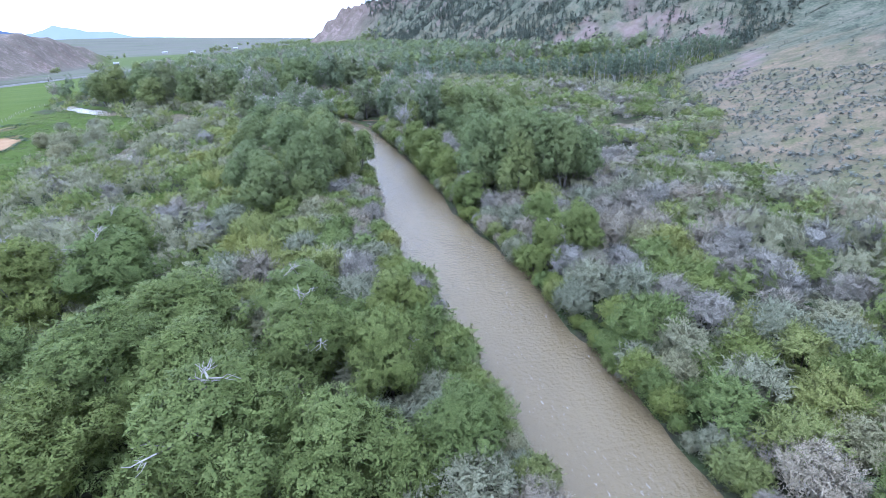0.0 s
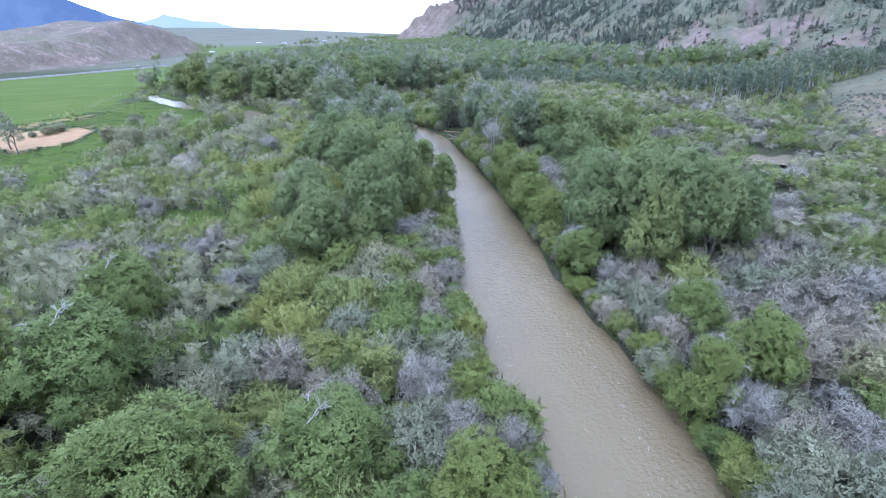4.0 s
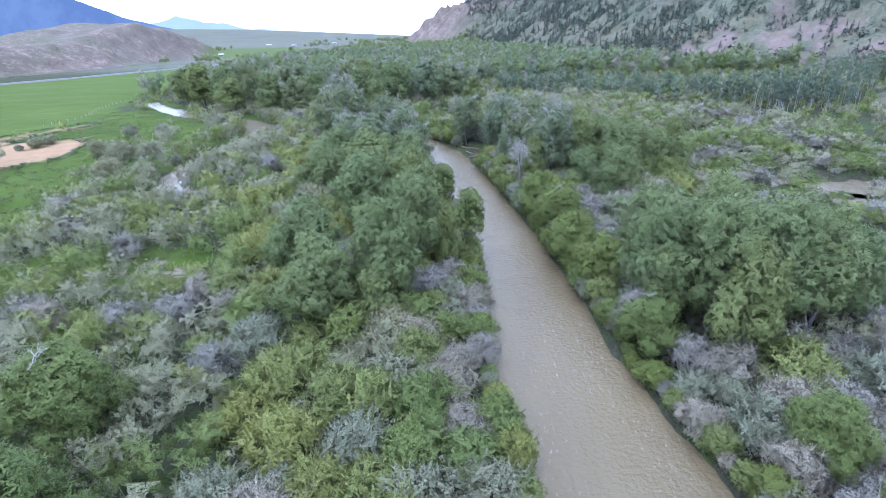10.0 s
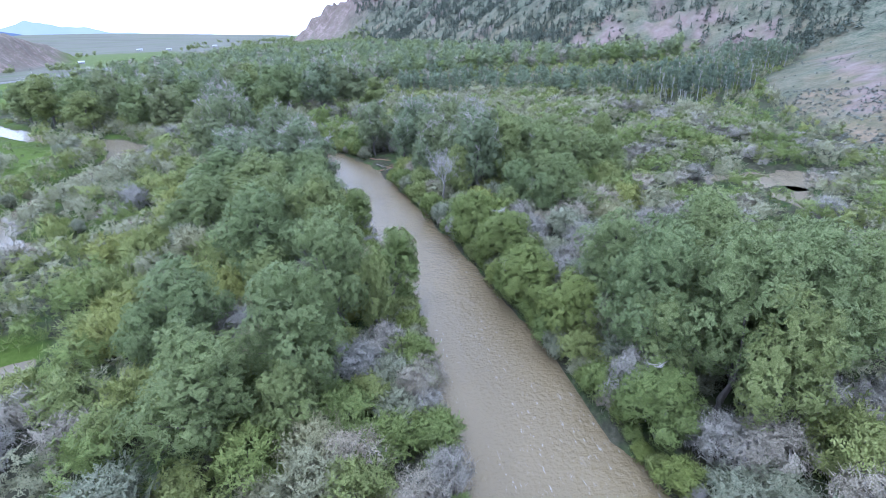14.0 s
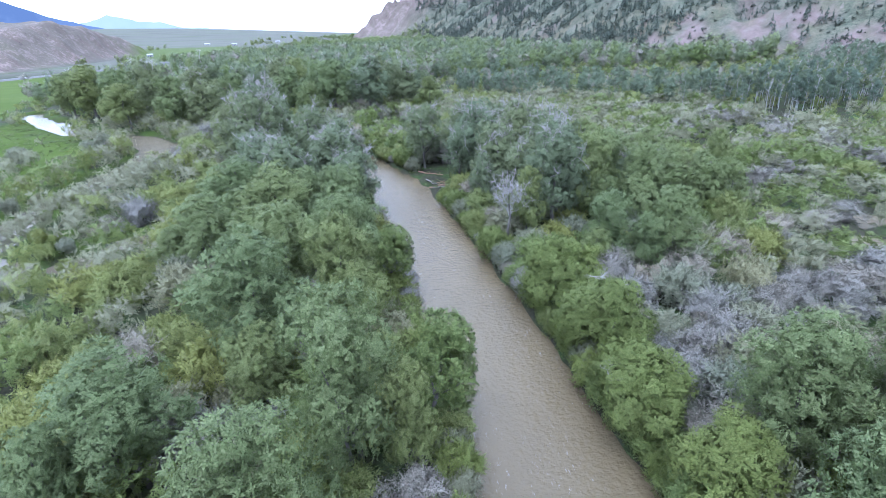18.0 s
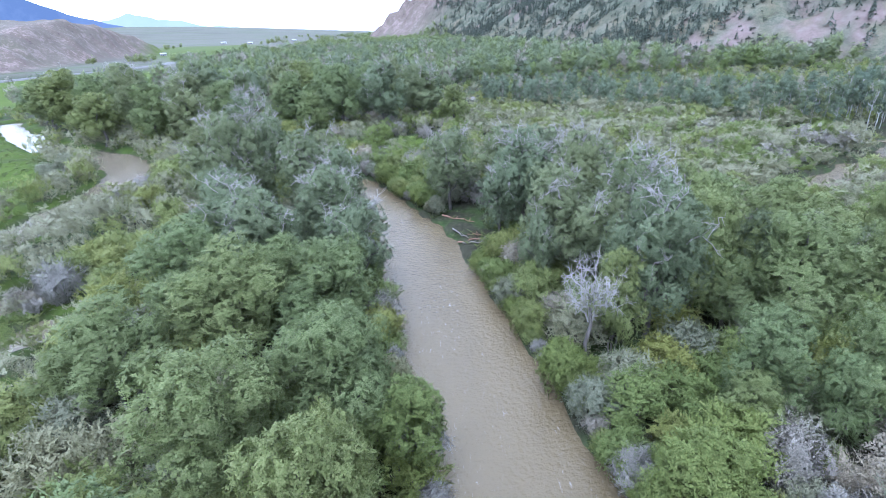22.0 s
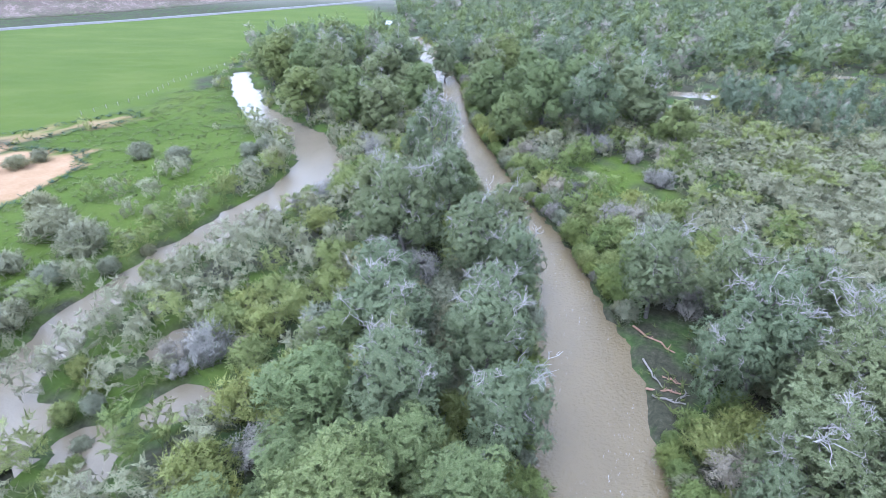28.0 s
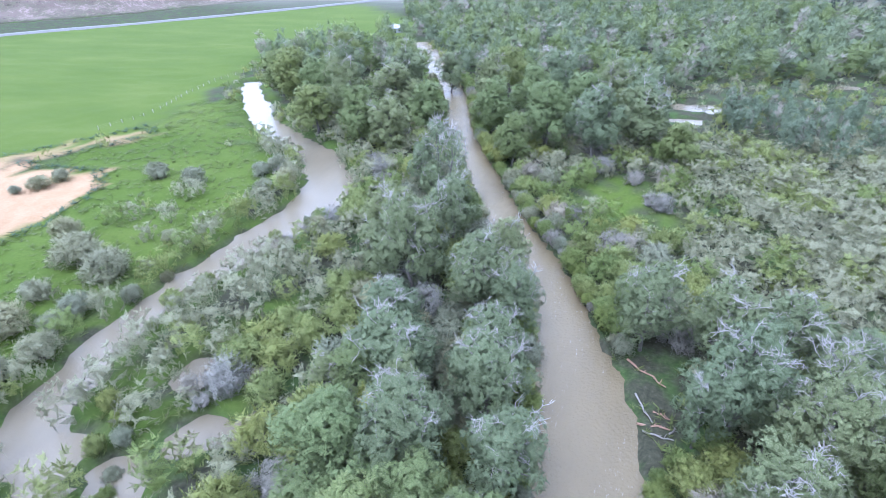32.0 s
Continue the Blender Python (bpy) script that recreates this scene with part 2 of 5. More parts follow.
def ground_material():
    a = Mat("valley_ground")
    fine, mid, wide = a.noise(1.6, 6, 0.7), a.noise(0.22, 5), a.noise(0.03, 4)
    soil = a.ramp(fine, [(0.3, (0.021, 0.0202, 0.0143)), (0.55, (0.042, 0.042, 0.026)), (0.75, (0.0714, 0.0672, 0.0504))])
    turf = a.ramp(fine, [(0.25, (0.0231, 0.0378, 0.0118)), (0.5, (0.0378, 0.0609, 0.0176)), (0.8, (0.063, 0.084, 0.0315))])
    floor = a.mix(a.ramp(mid, [(0.46, 0.0), (0.64, 0.9)]), soil, turf)
    lush = a.ramp(a.mix(0.5, fine, wide), [(0.3, (0.032, 0.05, 0.008)), (0.5, (0.05, 0.073, 0.012)), (0.7, (0.078, 0.097, 0.022))])
    field = a.ramp(a.mix(0.65, fine, a.noise(0.02, 5, 0.6, stretch=(1, 2.2, 1))), [(0.3, (0.044, 0.066, 0.011)), (0.52, (0.057, 0.079, 0.0145)), (0.72, (0.078, 0.096, 0.023))])
    sand = a.ramp(a.mix(0.5, fine, mid), [(0.3, (0.19, 0.118, 0.06)), (0.7, (0.27, 0.185, 0.11))])
    dry = a.ramp(a.mix(0.5, fine, mid), [(0.36, (0.052, 0.055, 0.032)), (0.45, (0.088, 0.08, 0.05)), (0.53, (0.125, 0.1, 0.066)), (0.64, (0.175, 0.13, 0.09))])
    sagey = a.ramp(a.mix(0.5, a.noise(0.6, 8, 0.8), a.noise(0.09, 11, 0.74)), [(0.42, (0.03, 0.036, 0.025)), (0.475, (0.06, 0.068, 0.046)), (0.53, (0.088, 0.094, 0.065)), (0.59, (0.118, 0.11, 0.08))])
    green_patch = a.ramp(a.noise(0.12, 8, 0.7), [(0.5, 0.0), (0.62, 0.6)])
    dry = a.mix(green_patch, dry, a.ramp(fine, [(0.3, (0.0546, 0.063, 0.0252)), (0.7, (0.101, 0.105, 0.0504))]))
    hill = a.mix(a.attr("sagey"), dry, sagey)
    crag = a.mix(0.5, a.noise(0.05, 12, 0.78), a.noise(0.26, 9, 0.8))
    rock = a.ramp(crag, [(0.38, (0.042, 0.034, 0.031)), (0.45, (0.108, 0.08, 0.07)), (0.5, (0.095, 0.084, 0.062)), (0.54, (0.152, 0.115, 0.1)), (0.62, (0.2, 0.162, 0.147))])
    talus = a.ramp(a.noise(0.16, 8, 0.7), [(0.32, (0.084, 0.0735, 0.0588)), (0.48, (0.13, 0.0987, 0.0861)), (0.68, (0.155, 0.13, 0.118))])
    plain = a.ramp(a.noise(0.006, 6, stretch=(0.5, 3, 1)), [(0.35, (0.0693, 0.0714, 0.0525)), (0.5, (0.0966, 0.0924, 0.0735)), (0.65, (0.0693, 0.0819, 0.0462))])
    col = floor
    for name, c in (("plain", plain), ("hill", hill), ("rock", rock), ("talus", talus), ("lush", lush), ("field", field), ("sand", sand)):
        col = a.mix(a.attr(name), col, c)
    a.bump(fine, 0.5, 0.25)
    return a.done(col, 0.95, Specular_IOR_Level=0.05)


GROUND = ground_material()


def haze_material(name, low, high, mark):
    """A far range seen through the air: a plain glowing backdrop, haze painted in."""
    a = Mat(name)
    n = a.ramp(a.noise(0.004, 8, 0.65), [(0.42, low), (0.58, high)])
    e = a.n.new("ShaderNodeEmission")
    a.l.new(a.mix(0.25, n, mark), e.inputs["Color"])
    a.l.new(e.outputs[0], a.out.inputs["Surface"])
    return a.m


# ---- mesh helpers ----
def mesh_of(name, verts, faces, material, smooth=False, normals=None):
    """A mesh from arrays of corners and of faces that all have the same number of corners, or from lists."""
    me = bpy.data.meshes.new(name)
    if isinstance(faces, np.ndarray):
        v, f = np.asarray(verts, np.float32), np.asarray(faces, np.int32)
        me.vertices.add(len(v)), me.vertices.foreach_set("co", v.ravel())
        me.loops.add(f.size), me.loops.foreach_set("vertex_index", f.ravel())
        me.polygons.add(len(f)), me.polygons.foreach_set("loop_start", np.arange(0, f.size, f.shape[1], dtype=np.int32))
        me.update(calc_edges=True)
    else:
        me.from_pydata([tuple(p) for p in verts], [], faces)
        me.update()
    if smooth or normals is not None:
        me.polygons.foreach_set("use_smooth", np.ones(len(me.polygons), bool))
    if normals is not None:
        me.normals_split_custom_set_from_vertices(normals)
    me.materials.append(material)
    return me


def part(name, me, parent, label=""):
    ob = new(name, me)
    ob.parent = parent
    return tagged(ob, label)


def join(pieces):
    """Arrays of corners, faces and, where there are any, normals, joined."""
    vs, fs, k = [], [], 0
    for v, f, *_ in pieces:
        vs.append(v), fs.append(f + k)
        k += len(v)
    out = np.concatenate(vs), np.concatenate(fs)
    return (*out, np.concatenate([p[2] for p in pieces])) if len(pieces[0]) > 2 else out


def leafy(name, pieces, material):
    """A crown's mesh: leaf sprays that are shaded as the rounded clumps they make up."""
    v, f, n = join(pieces)
    return mesh_of(name, v, f, material, normals=n)


def tube(points, radii, sides=6):
    """A tapered tube along points, as corners and four-cornered faces."""
    pts = np.array(points, float)
    rings = []
    for i, p in enumerate(pts):
        d = pts[min(i + 1, len(pts) - 1)] - pts[max(i - 1, 0)]
        d /= np.linalg.norm(d) + 1e-9
        a = np.cross(d, (0.31, 0.95, 0.05))
        a /= np.linalg.norm(a) + 1e-9
        b = np.cross(d, a)
        ang = np.arange(sides) * 2 * np.pi / sides
        rings.append(p + radii[i] * (np.cos(ang)[:, None] * a + np.sin(ang)[:, None] * b))
    v = np.concatenate(rings)
    f = []
    for i in range(len(pts) - 1):
        for j in range(sides):
            k = (j + 1) % sides
            f.append((i * sides + j, i * sides + k, (i + 1) * sides + k, (i + 1) * sides + j))
    return v, np.array(f)


def bent(rng, a, b, n, wander):
    """Points from a to b that wander a little."""
    a, b = np.array(a, float), np.array(b, float)
    t = np.linspace(0, 1, n)[:, None]
    off = rng.normal(0, wander, (n, 3)) * np.sin(t * np.pi)
    return a + (b - a) * t + off


def unit(rng, n):
    d = rng.normal(size=(n, 3))
    return d / np.linalg.norm(d, axis=1)[:, None]


def even(v):
    return v / (np.linalg.norm(v, axis=1)[:, None] + 1e-9)


def blades(rng, p, along, face, size, wide, loose=0.3, curl=0.55):
    """Leaf sprays: three-cornered blades at p that point along one way and roughly face another, with the normals of the clump they belong to."""
    n = len(p)
    a = even(along)
    b = even(np.cross(face + rng.normal(0, loose, (n, 3)), a))
    s = (size * rng.uniform(0.6, 1.4, n))[:, None]
    v = np.stack([p - a * s * 0.35 + b * s * wide * 0.5, p - a * s * 0.35 - b * s * wide * 0.5, p + a * s * 0.65], 1).reshape(-1, 3)
    low, tip = even(face + (0, 0, 0.1)), even(face + a * curl)
    return v, np.arange(3 * n).reshape(n, 3), np.stack([low, low, tip], 1).reshape(-1, 3)


def crown_pieces(rng, lobes, n, size, wide=0.5, up=0.35, tuft=6, heart=0.1, fill=2.2, radial=0.35):
    """Foliage over a set of lobes (centre, radius, squash): rosettes of leaf sprays on their open skins, larger sprays inside."""
    m = max(1, n // tuft)
    centre, radius, flat = np.array([l[0] for l in lobes]), np.array([l[1] for l in lobes]), np.array([l[2] for l in lobes])
    area = radius ** 2
    mid = (centre * area[:, None]).sum(0) / area.sum() - (0, 0, 0.5 * radius.max())
    pick = rng.choice(len(lobes), 4 * m, p=area / area.sum())
    d = unit(rng, 4 * m)
    d[:, 2] += up
    d = even(d)
    rad = radius[pick] * (1 - 0.16 * rng.random(4 * m) ** 1.5 + 0.12 * rng.random(4 * m) ** 3)
    p = centre[pick] + d * rad[:, None] * np.column_stack([np.ones(4 * m), np.ones(4 * m), flat[pick]])
    buried = np.zeros(4 * m, bool)
    for c, r, q in zip(centre, radius, flat):
        buried |= np.linalg.norm((p - c) / (r, r, r * q), axis=1) < 0.8
    open_skin = np.flatnonzero(~buried)[:m]
    p, d = p[open_skin], d[open_skin]
    whole = even(d * 0.8 + even(p - mid) * 0.5 + (0, 0, 0.1))
    p, d, whole = np.repeat(p, tuft, 0), np.repeat(d, tuft, 0), np.repeat(whole, tuft, 0)
    out = unit(rng, len(p))
    out = even(out - d * (out * d).sum(1)[:, None]) + d * radial + (0, 0, 0.15)
    p = p + out * size * rng.uniform(0.15, 0.75, (len(p), 1))
    k = max(4, int(n * heart))
    pick = rng.choice(len(lobes), k, p=area / area.sum())
    e = unit(rng, k)
    q = centre[pick] + e * (radius[pick] * rng.uniform(0.45, 0.8, k))[:, None] * np.column_stack([np.ones(k), np.ones(k), flat[pick]])
    g = unit(rng, k)
    return [blades(rng, p, out, whole, size, wide), blades(rng, q, g - e * (g * e).sum(1)[:, None], e, size * fill, 0.8)]


# ---- the lie of the land ----
# Centre lines with half widths: x, y, half width.
RIVER_LINE = [(24, -60, 6.5), (22, 20, 6.3), (19.5, 42, 6.3), (16.9, 64, 6.6), (14.7, 80, 7.7), (12.5, 92, 7.6), (10.6, 105, 7.2), (10.2, 118, 6.6), (9.2, 131, 6.2), (7, 147, 6.3),
              (4.4, 162, 6.3), (2.4, 174, 6.4), (0.6, 184, 6.3), (-2.7, 200, 6.0), (-7.4, 213, 5.2), (-13, 226, 4.8), (-22, 240, 4.6),
              (-31, 257, 4.2), (-46, 286, 4.4), (-61, 324, 5.0), (-84, 372, 5.0), (-120, 430, 5.0)]
STREAM_LINE = [(-152, 330, 3.5), (-139, 313, 4.0), (-124, 297, 4.5), (-110, 282, 4.5), (-92, 271, 4.6), (-78, 262, 5.2), (-67, 248, 5.6), (-64, 233, 5.8), (-67, 217, 4.6),
               (-69.5, 203, 3.8), (-70, 192, 3.4), (-69, 182, 3.6), (-66.5, 174, 3.8), (-61, 168.5, 3.4), (-55, 165.5, 2.2)]
BACKWATER_LINE = [(70, 262, 1.4), (78, 257, 1.8), (86, 249, 1.9), (98, 243, 1.9), (110, 238, 2.0), (100, 231, 1.8), (88, 222, 2.4), (77, 216, 3.0), (68, 209.5, 3.8), (61, 205.5, 4.0), (54, 202, 2.0)]
POOLS = [(81, 161, 13, 5.5, -0.3), (63, 134, 9, 3.4, 1.4), (76, 151, 6.0, 3.0, 0.9), (63.5, 157, 4.0, 2.4, 0.0), (-51, 169.5, 5.5, 3.2, -0.4), (-43, 178.5, 6.0, 2.8, 0.3), (-53.3, 185, 4.5, 1.9, 1.0), (-48.5, 197, 3.6, 1.9, 1.0),
         (-42.5, 130, 6.4, 2.3, -0.3), (22, 336, 12.5, 5.0, 0.05), (15, 321, 6.0, 3.0, 0.3), (71, 378, 7.0, 4.0, 0.2)]
HILL_FOOT = [(52, -400), (56, 20), (61, 60), (75, 107), (80, 131), (96, 153), (116, 186), (124, 209), (160, 268), (232, 325), (236, 375), (150, 452), (122, 560),
             (78, 800), (40, 1060), (-60, 1240), (-108, 1310), (-60, 1420), (500, 2400)]
FIELD_EDGE = [(-210, 120), (-166, 215), (-158, 234), (-143, 262), (-150, 295), (-166, 345), (-178, 378), (-150, 440), (-128, 486), (-172, 540), (-262, 640), (-350, 500), (-445, 350), (-520, 120)]
FAR_FIELD = [(-268, 765), (-405, 1000), (-690, 1650), (-425, 1590), (-318, 1310), (-225, 900)]
MEADOW = [(-152, 300), (-142, 262), (-150, 225), (-125, 180), (-95, 150), (-78, 172), (-76, 200), (-78, 228), (-80, 248), (-96, 262), (-118, 280), (-134, 302)]
CLEARING = [(-13, 258), (-9, 250), (0, 247), (2, 239), (10, 239), (11, 248), (5, 254), (6, 266), (-6, 268)]
SAND_BAR = [(-160, 236), (-150, 232), (-127, 234), (-118, 224), (-116, 206), (-124, 196), (-150, 214), (-166, 224)]
MUD_BAR = [(-168, 218), (-153, 236), (-139, 264), (-146, 266), (-160, 240), (-172, 226)]
GLADES = [(-44, 128, 9, 7), (-48, 112, 6, 5), (78, 316, 14, 5), (60, 300, 9, 4), (-60, 100, 8, 6), (-86, 150, 7, 9), (-66, 128, 8, 10)]


def to_line(x, y, line):
    """Distance from a line of points, the side (positive to its right) and the half width there."""
    best = np.full(np.shape(x), 1e9)
    side, wid = np.zeros(np.shape(x)), np.zeros(np.shape(x))
    for p, q in zip(line, line[1:]):
        dx, dy = q[0] - p[0], q[1] - p[1]
        t = np.clip(((x - p[0]) * dx + (y - p[1]) * dy) / (dx * dx + dy * dy), 0, 1)
        ex, ey = x - p[0] - t * dx, y - p[1] - t * dy
        d = np.hypot(ex, ey)
        near = d < best
        best = np.where(near, d, best)
        side = np.where(near, np.sign(dy * ex - dx * ey), side)
        if len(p) > 2:
            wid = np.where(near, p[2] + t * (q[2] - p[2]), wid)
    return best, side, wid


def inside(x, y, poly):
    c = np.zeros(np.shape(x), bool)
    for (x0, y0), (x1, y1) in zip(poly, poly[1:] + poly[:1]):
        if y0 != y1:
            c ^= ((y0 > y) != (y1 > y)) & (x < (x1 - x0) * (y - y0) / (y1 - y0) + x0)
    return c


def soft_inside(x, y, poly, w):
    d, _, _ = to_line(x, y, poly + poly[:1])
    return np.clip(0.5 + np.where(inside(x, y, poly), d, -d) / (2 * w), 0, 1)


def step(v, a, b):
    t = np.clip((v - a) / (b - a), 0, 1)
    return t * t * (3 - 2 * t)


def waves(x, y, size, seed):
    """Cheap smooth noise of about -1 to 1."""
    r = np.random.default_rng(seed)
    out = np.zeros(np.shape(x))
    for _ in range(7):
        a, k, p = r.uniform(0, 6.28), r.uniform(0.6, 1.9) / size, r.uniform(0, 6.28)
        out = out + np.sin((x * np.cos(a) + y * np.sin(a)) * k * 6.28 + p + 1.3 * np.sin((x * np.sin(a) - y * np.cos(a)) * k * 3.1 + 2 * p))
    return out / 3.2


def ridged(x, y, size, seed):
    return 1 - 2 * np.abs(waves(x, y, size, seed))


def wet(x, y):
    """How far a place lies outside the nearest water's edge (negative: in the water)."""
    out = np.full(np.shape(x), 1e9)
    wob = 0.7 * waves(x, y, 9, 3)
    for line in (RIVER_LINE, STREAM_LINE, BACKWATER_LINE):
        d, _, w = to_line(x, y, line)
        out = np.minimum(out, d - w + (0.5 if line is RIVER_LINE else 1.2) * wob)
    for px, py, a, b, r in POOLS:
        u, v = (x - px) * np.cos(r) + (y - py) * np.sin(r), (y - py) * np.cos(r) - (x - px) * np.sin(r)
        out = np.minimum(out, (np.hypot(u / a, v / b) - 1) * min(a, b) + 2.3 * wob)
    return out


def hill_rise(x, y):
    d, side, _ = to_line(x, y, HILL_FOOT)
    s = np.where(side > 0, d, 0) + 0.0
    far = step(y, 290, 430)
    end = step(y, 980, 1230)
    near = 0.25 * s + 0.0006 * np.minimum(s, 120) ** 2
    steep = 0.62 * s
    cliff = np.minimum(0.8 * s, 58 + 0.3 * np.maximum(s - 72, 0))
    z = near * (1 - far) + steep * far * (1 - end) + cliff * end
    gully = ridged(x, y, 70, 11) * 0.10 + ridged(x, y, 27, 12) * 0.05
    z = z * (1 + gully * step(s, 5, 60) * (0.5 + 0.9 * far))
    return s, z


def red_hill(x, y):
    d, _, w = to_line(x, y, [(-640, 420, 120), (-560, 560, 140), (-520, 700, 140), (-520, 860, 125), (-525, 1090, 105)])
    t = np.clip(1 - d / w, 0, 1)
    z = 61 * step(t, 0.0, 0.55) * (1 + 0.05 * waves(x, y, 130, 21))
    return t, z * np.interp(y, (600, 740, 825, 910, 1000, 1080), (0.42, 0.47, 0.75, 0.88, 0.72, 0.5))


def land(x, y):
    """The height of the ground."""
    z = 0.75 + 0.22 * waves(x, y, 14, 5) + 0.12 * waves(x, y, 5, 6)
    z = z - 0.021 * np.maximum(0, y - 350) + 0.07 * np.clip(-x - 317, 0, 1250) * step(y, 1400, 3400)
    e = wet(x, y)
    bank = step(e, -1.4, 0.9)
    z = z * bank - 1.1 * (1 - bank)
    s, rise = hill_rise(x, y)
    return z + rise - 2.5 * step(s, 6, 20) * step(y, 320, 380)


def crags(x, y):
    """Rock ribs and ledges of the steep hills."""
    return np.array([9.0 * noise.fractal((float(p) / 30, float(q) / 30, 0.5), 0.7, 2.1, 5) for p, q in zip(x, y)])


def mountain_height(x, y):
    s, _ = hill_rise(x, y)
    return land(x, y) + 2.5 * step(s, 6, 20) * step(y, 320, 380) - 4 * (s < 2) + crags(x, y) * step(s, 8, 45) * step(y, 345, 450) * (0.6 + 0.5 * step(y, 1000, 1200))


def red_hill_height(x, y):
    t, z = red_hill(x, y)
    return land(x, y) - 4 * (t < 0.01) + z + crags(x, y) * step(t, 0.03, 0.25) * (0.8 - 0.62 * step(t, 0.35, 0.6))


def axis(inner, pace, outer, growth):
    """Grid lines: even between the inner bounds, then wider and wider."""
    a = list(np.arange(inner[0], inner[1], pace))
    lo, hi, p = a[0], a[-1], pace
    left, right = [], []
    while lo > outer[0]:
        p *= growth
        lo -= p
        left.append(lo)
    p = pace
    while hi < outer[1]:
        p *= growth
        hi += p
        right.append(hi)
    return np.array(left[::-1] + a + right)


def grid_mesh(name, xs, ys, height, material):
    X, Y = np.meshgrid(xs, ys)
    X, Y = X.ravel(), Y.ravel()
    v = np.stack([X, Y, height(X, Y)], 1)
    nx, ny = len(xs), len(ys)
    i = (np.arange(ny - 1)[:, None] * nx + np.arange(nx - 1)[None, :]).ravel()
    return mesh_of(name, v, np.stack([i, i + 1, i + nx + 1, i + nx], 1), material, True), X, Y


def paint(me, X, Y):
    """Where which soil lies, as weights for the ground's material."""
    wx, wy = X + 4 * waves(X, Y, 17, 31), Y + 4 * waves(X, Y, 15, 32)
    s, rise = hill_rise(X, Y)
    t, _ = red_hill(X, Y)
    glade = np.zeros(len(X))
    for gx, gy, a, b in GLADES:
        glade = np.maximum(glade, step(1.25 - np.hypot((wx - gx) / a, (wy - gy) / b), 0, 0.35))
    e = wet(X, Y)
    lush = np.maximum.reduce([soft_inside(wx, wy, MEADOW, 3), soft_inside(wx, wy, CLEARING, 2), glade * 0.9, 0.85 * step(e, 5, 2) * step(e, 0.2, 1.2) * (X < -40)])
    cragg = step(waves(X, Y, 120, 41) + 0.7 * waves(X, Y, 40, 42), 0.05, 0.5)
    talus = soft_inside(X + 9 * waves(X, Y, 30, 51), Y + 9 * waves(X, Y, 22, 52), [(140, 440), (172, 438), (232, 385), (240, 352), (262, 372), (262, 410), (205, 445), (165, 490), (148, 470)], 4)
    masks = {
        "plain": step(Y, 560, 700) * (s <= 0),
        "hill": step(s, 0, 6),
        "sagey": np.clip(step(s, 34, 70) * 0.85 + step(Y, 190, 260) * 0.7 + 0.35 * waves(X, Y, 26, 43), 0, 1),
        "rock": np.maximum(step(t, 0.02, 0.1) * (0.7 + 0.3 * cragg) * (1 - 0.25 * step(t, 0.45, 0.7)), np.maximum(step(Y, 1110, 1220) * step(s, 3, 12), 0.6 * cragg * step(s, 40, 100)) * (s > 0)),
        "talus": np.maximum.reduce([talus * step(waves(X, Y, 38, 53), -0.1, 0.3), 0.9 * step(3.5 - to_line(wx, wy, [(135, 195), (165, 222), (192, 262), (219, 289)])[0], -1.5, 1.5), 0.6 * step(waves(X, Y, 60, 54), 0.55, 0.8) * step(s, 10, 30) * step(Y, 400, 460)]),
        "lush": lush,
        "field": np.maximum(soft_inside(wx, wy, FIELD_EDGE, 3) * step(Y, 120, 160), 0.85 * soft_inside(wx, wy, FAR_FIELD, 12)),
        "sand": np.maximum(soft_inside(wx, wy, SAND_BAR, 1.5), 0.6 * soft_inside(wx, wy, MUD_BAR, 1.5)),
    }
    for key, val in masks.items():
        me.attributes.new(key, "FLOAT", "POINT").data.foreach_set("value", np.asarray(val, np.float32))


def build_ground():
    xs = axis((-160, 120), 2.0, (-4300, 4300), 1.065)
    ys = axis((0, 345), 2.0, (-1200, 4650), 1.06)
    me, X, Y = grid_mesh("ground", xs, ys, land, GROUND)
    paint(me, X, Y)
    tagged(new("ground", me), "green brushy valley floor with pasture and dry sagebrush slopes", "ground", kind="structure")
    me, X, Y = grid_mesh("mountain", np.arange(-160, 520, 6.0), np.arange(335, 1480, 6.0), mountain_height, GROUND)
    paint(me, X, Y)
    tagged(new("mountain", me), "steep grey-green mountainside with pink talus and a rocky end", "mountain", kind="structure")
    me, X, Y = grid_mesh("rocky_hill", np.arange(-800, -370, 5.0), np.arange(280, 1230, 5.0), red_hill_height, GROUND)
    paint(me, X, Y)
    tagged(new("rocky_hill", me), "low rounded hill of pinkish grey rock", "hill", kind="structure")


def smooth_line(line, n):
    """A finer line through the points of a line (Catmull-Rom)."""
    p = np.array(line, float)
    q = np.vstack([2 * p[0] - p[1], p, 2 * p[-1] - p[-2]])
    out = []
    for i in range(1, len(q) - 2):
        for k in range(n):
            t = k / n
            out.append(0.5 * (2 * q[i] + (q[i + 1] - q[i - 1]) * t + (2 * q[i - 1] - 5 * q[i] + 4 * q[i + 1] - q[i + 2]) * t * t + (3 * q[i] - q[i - 1] - 3 * q[i + 1] + q[i + 2]) * t ** 3))
    out.append(p[-1])
    return np.array(out)


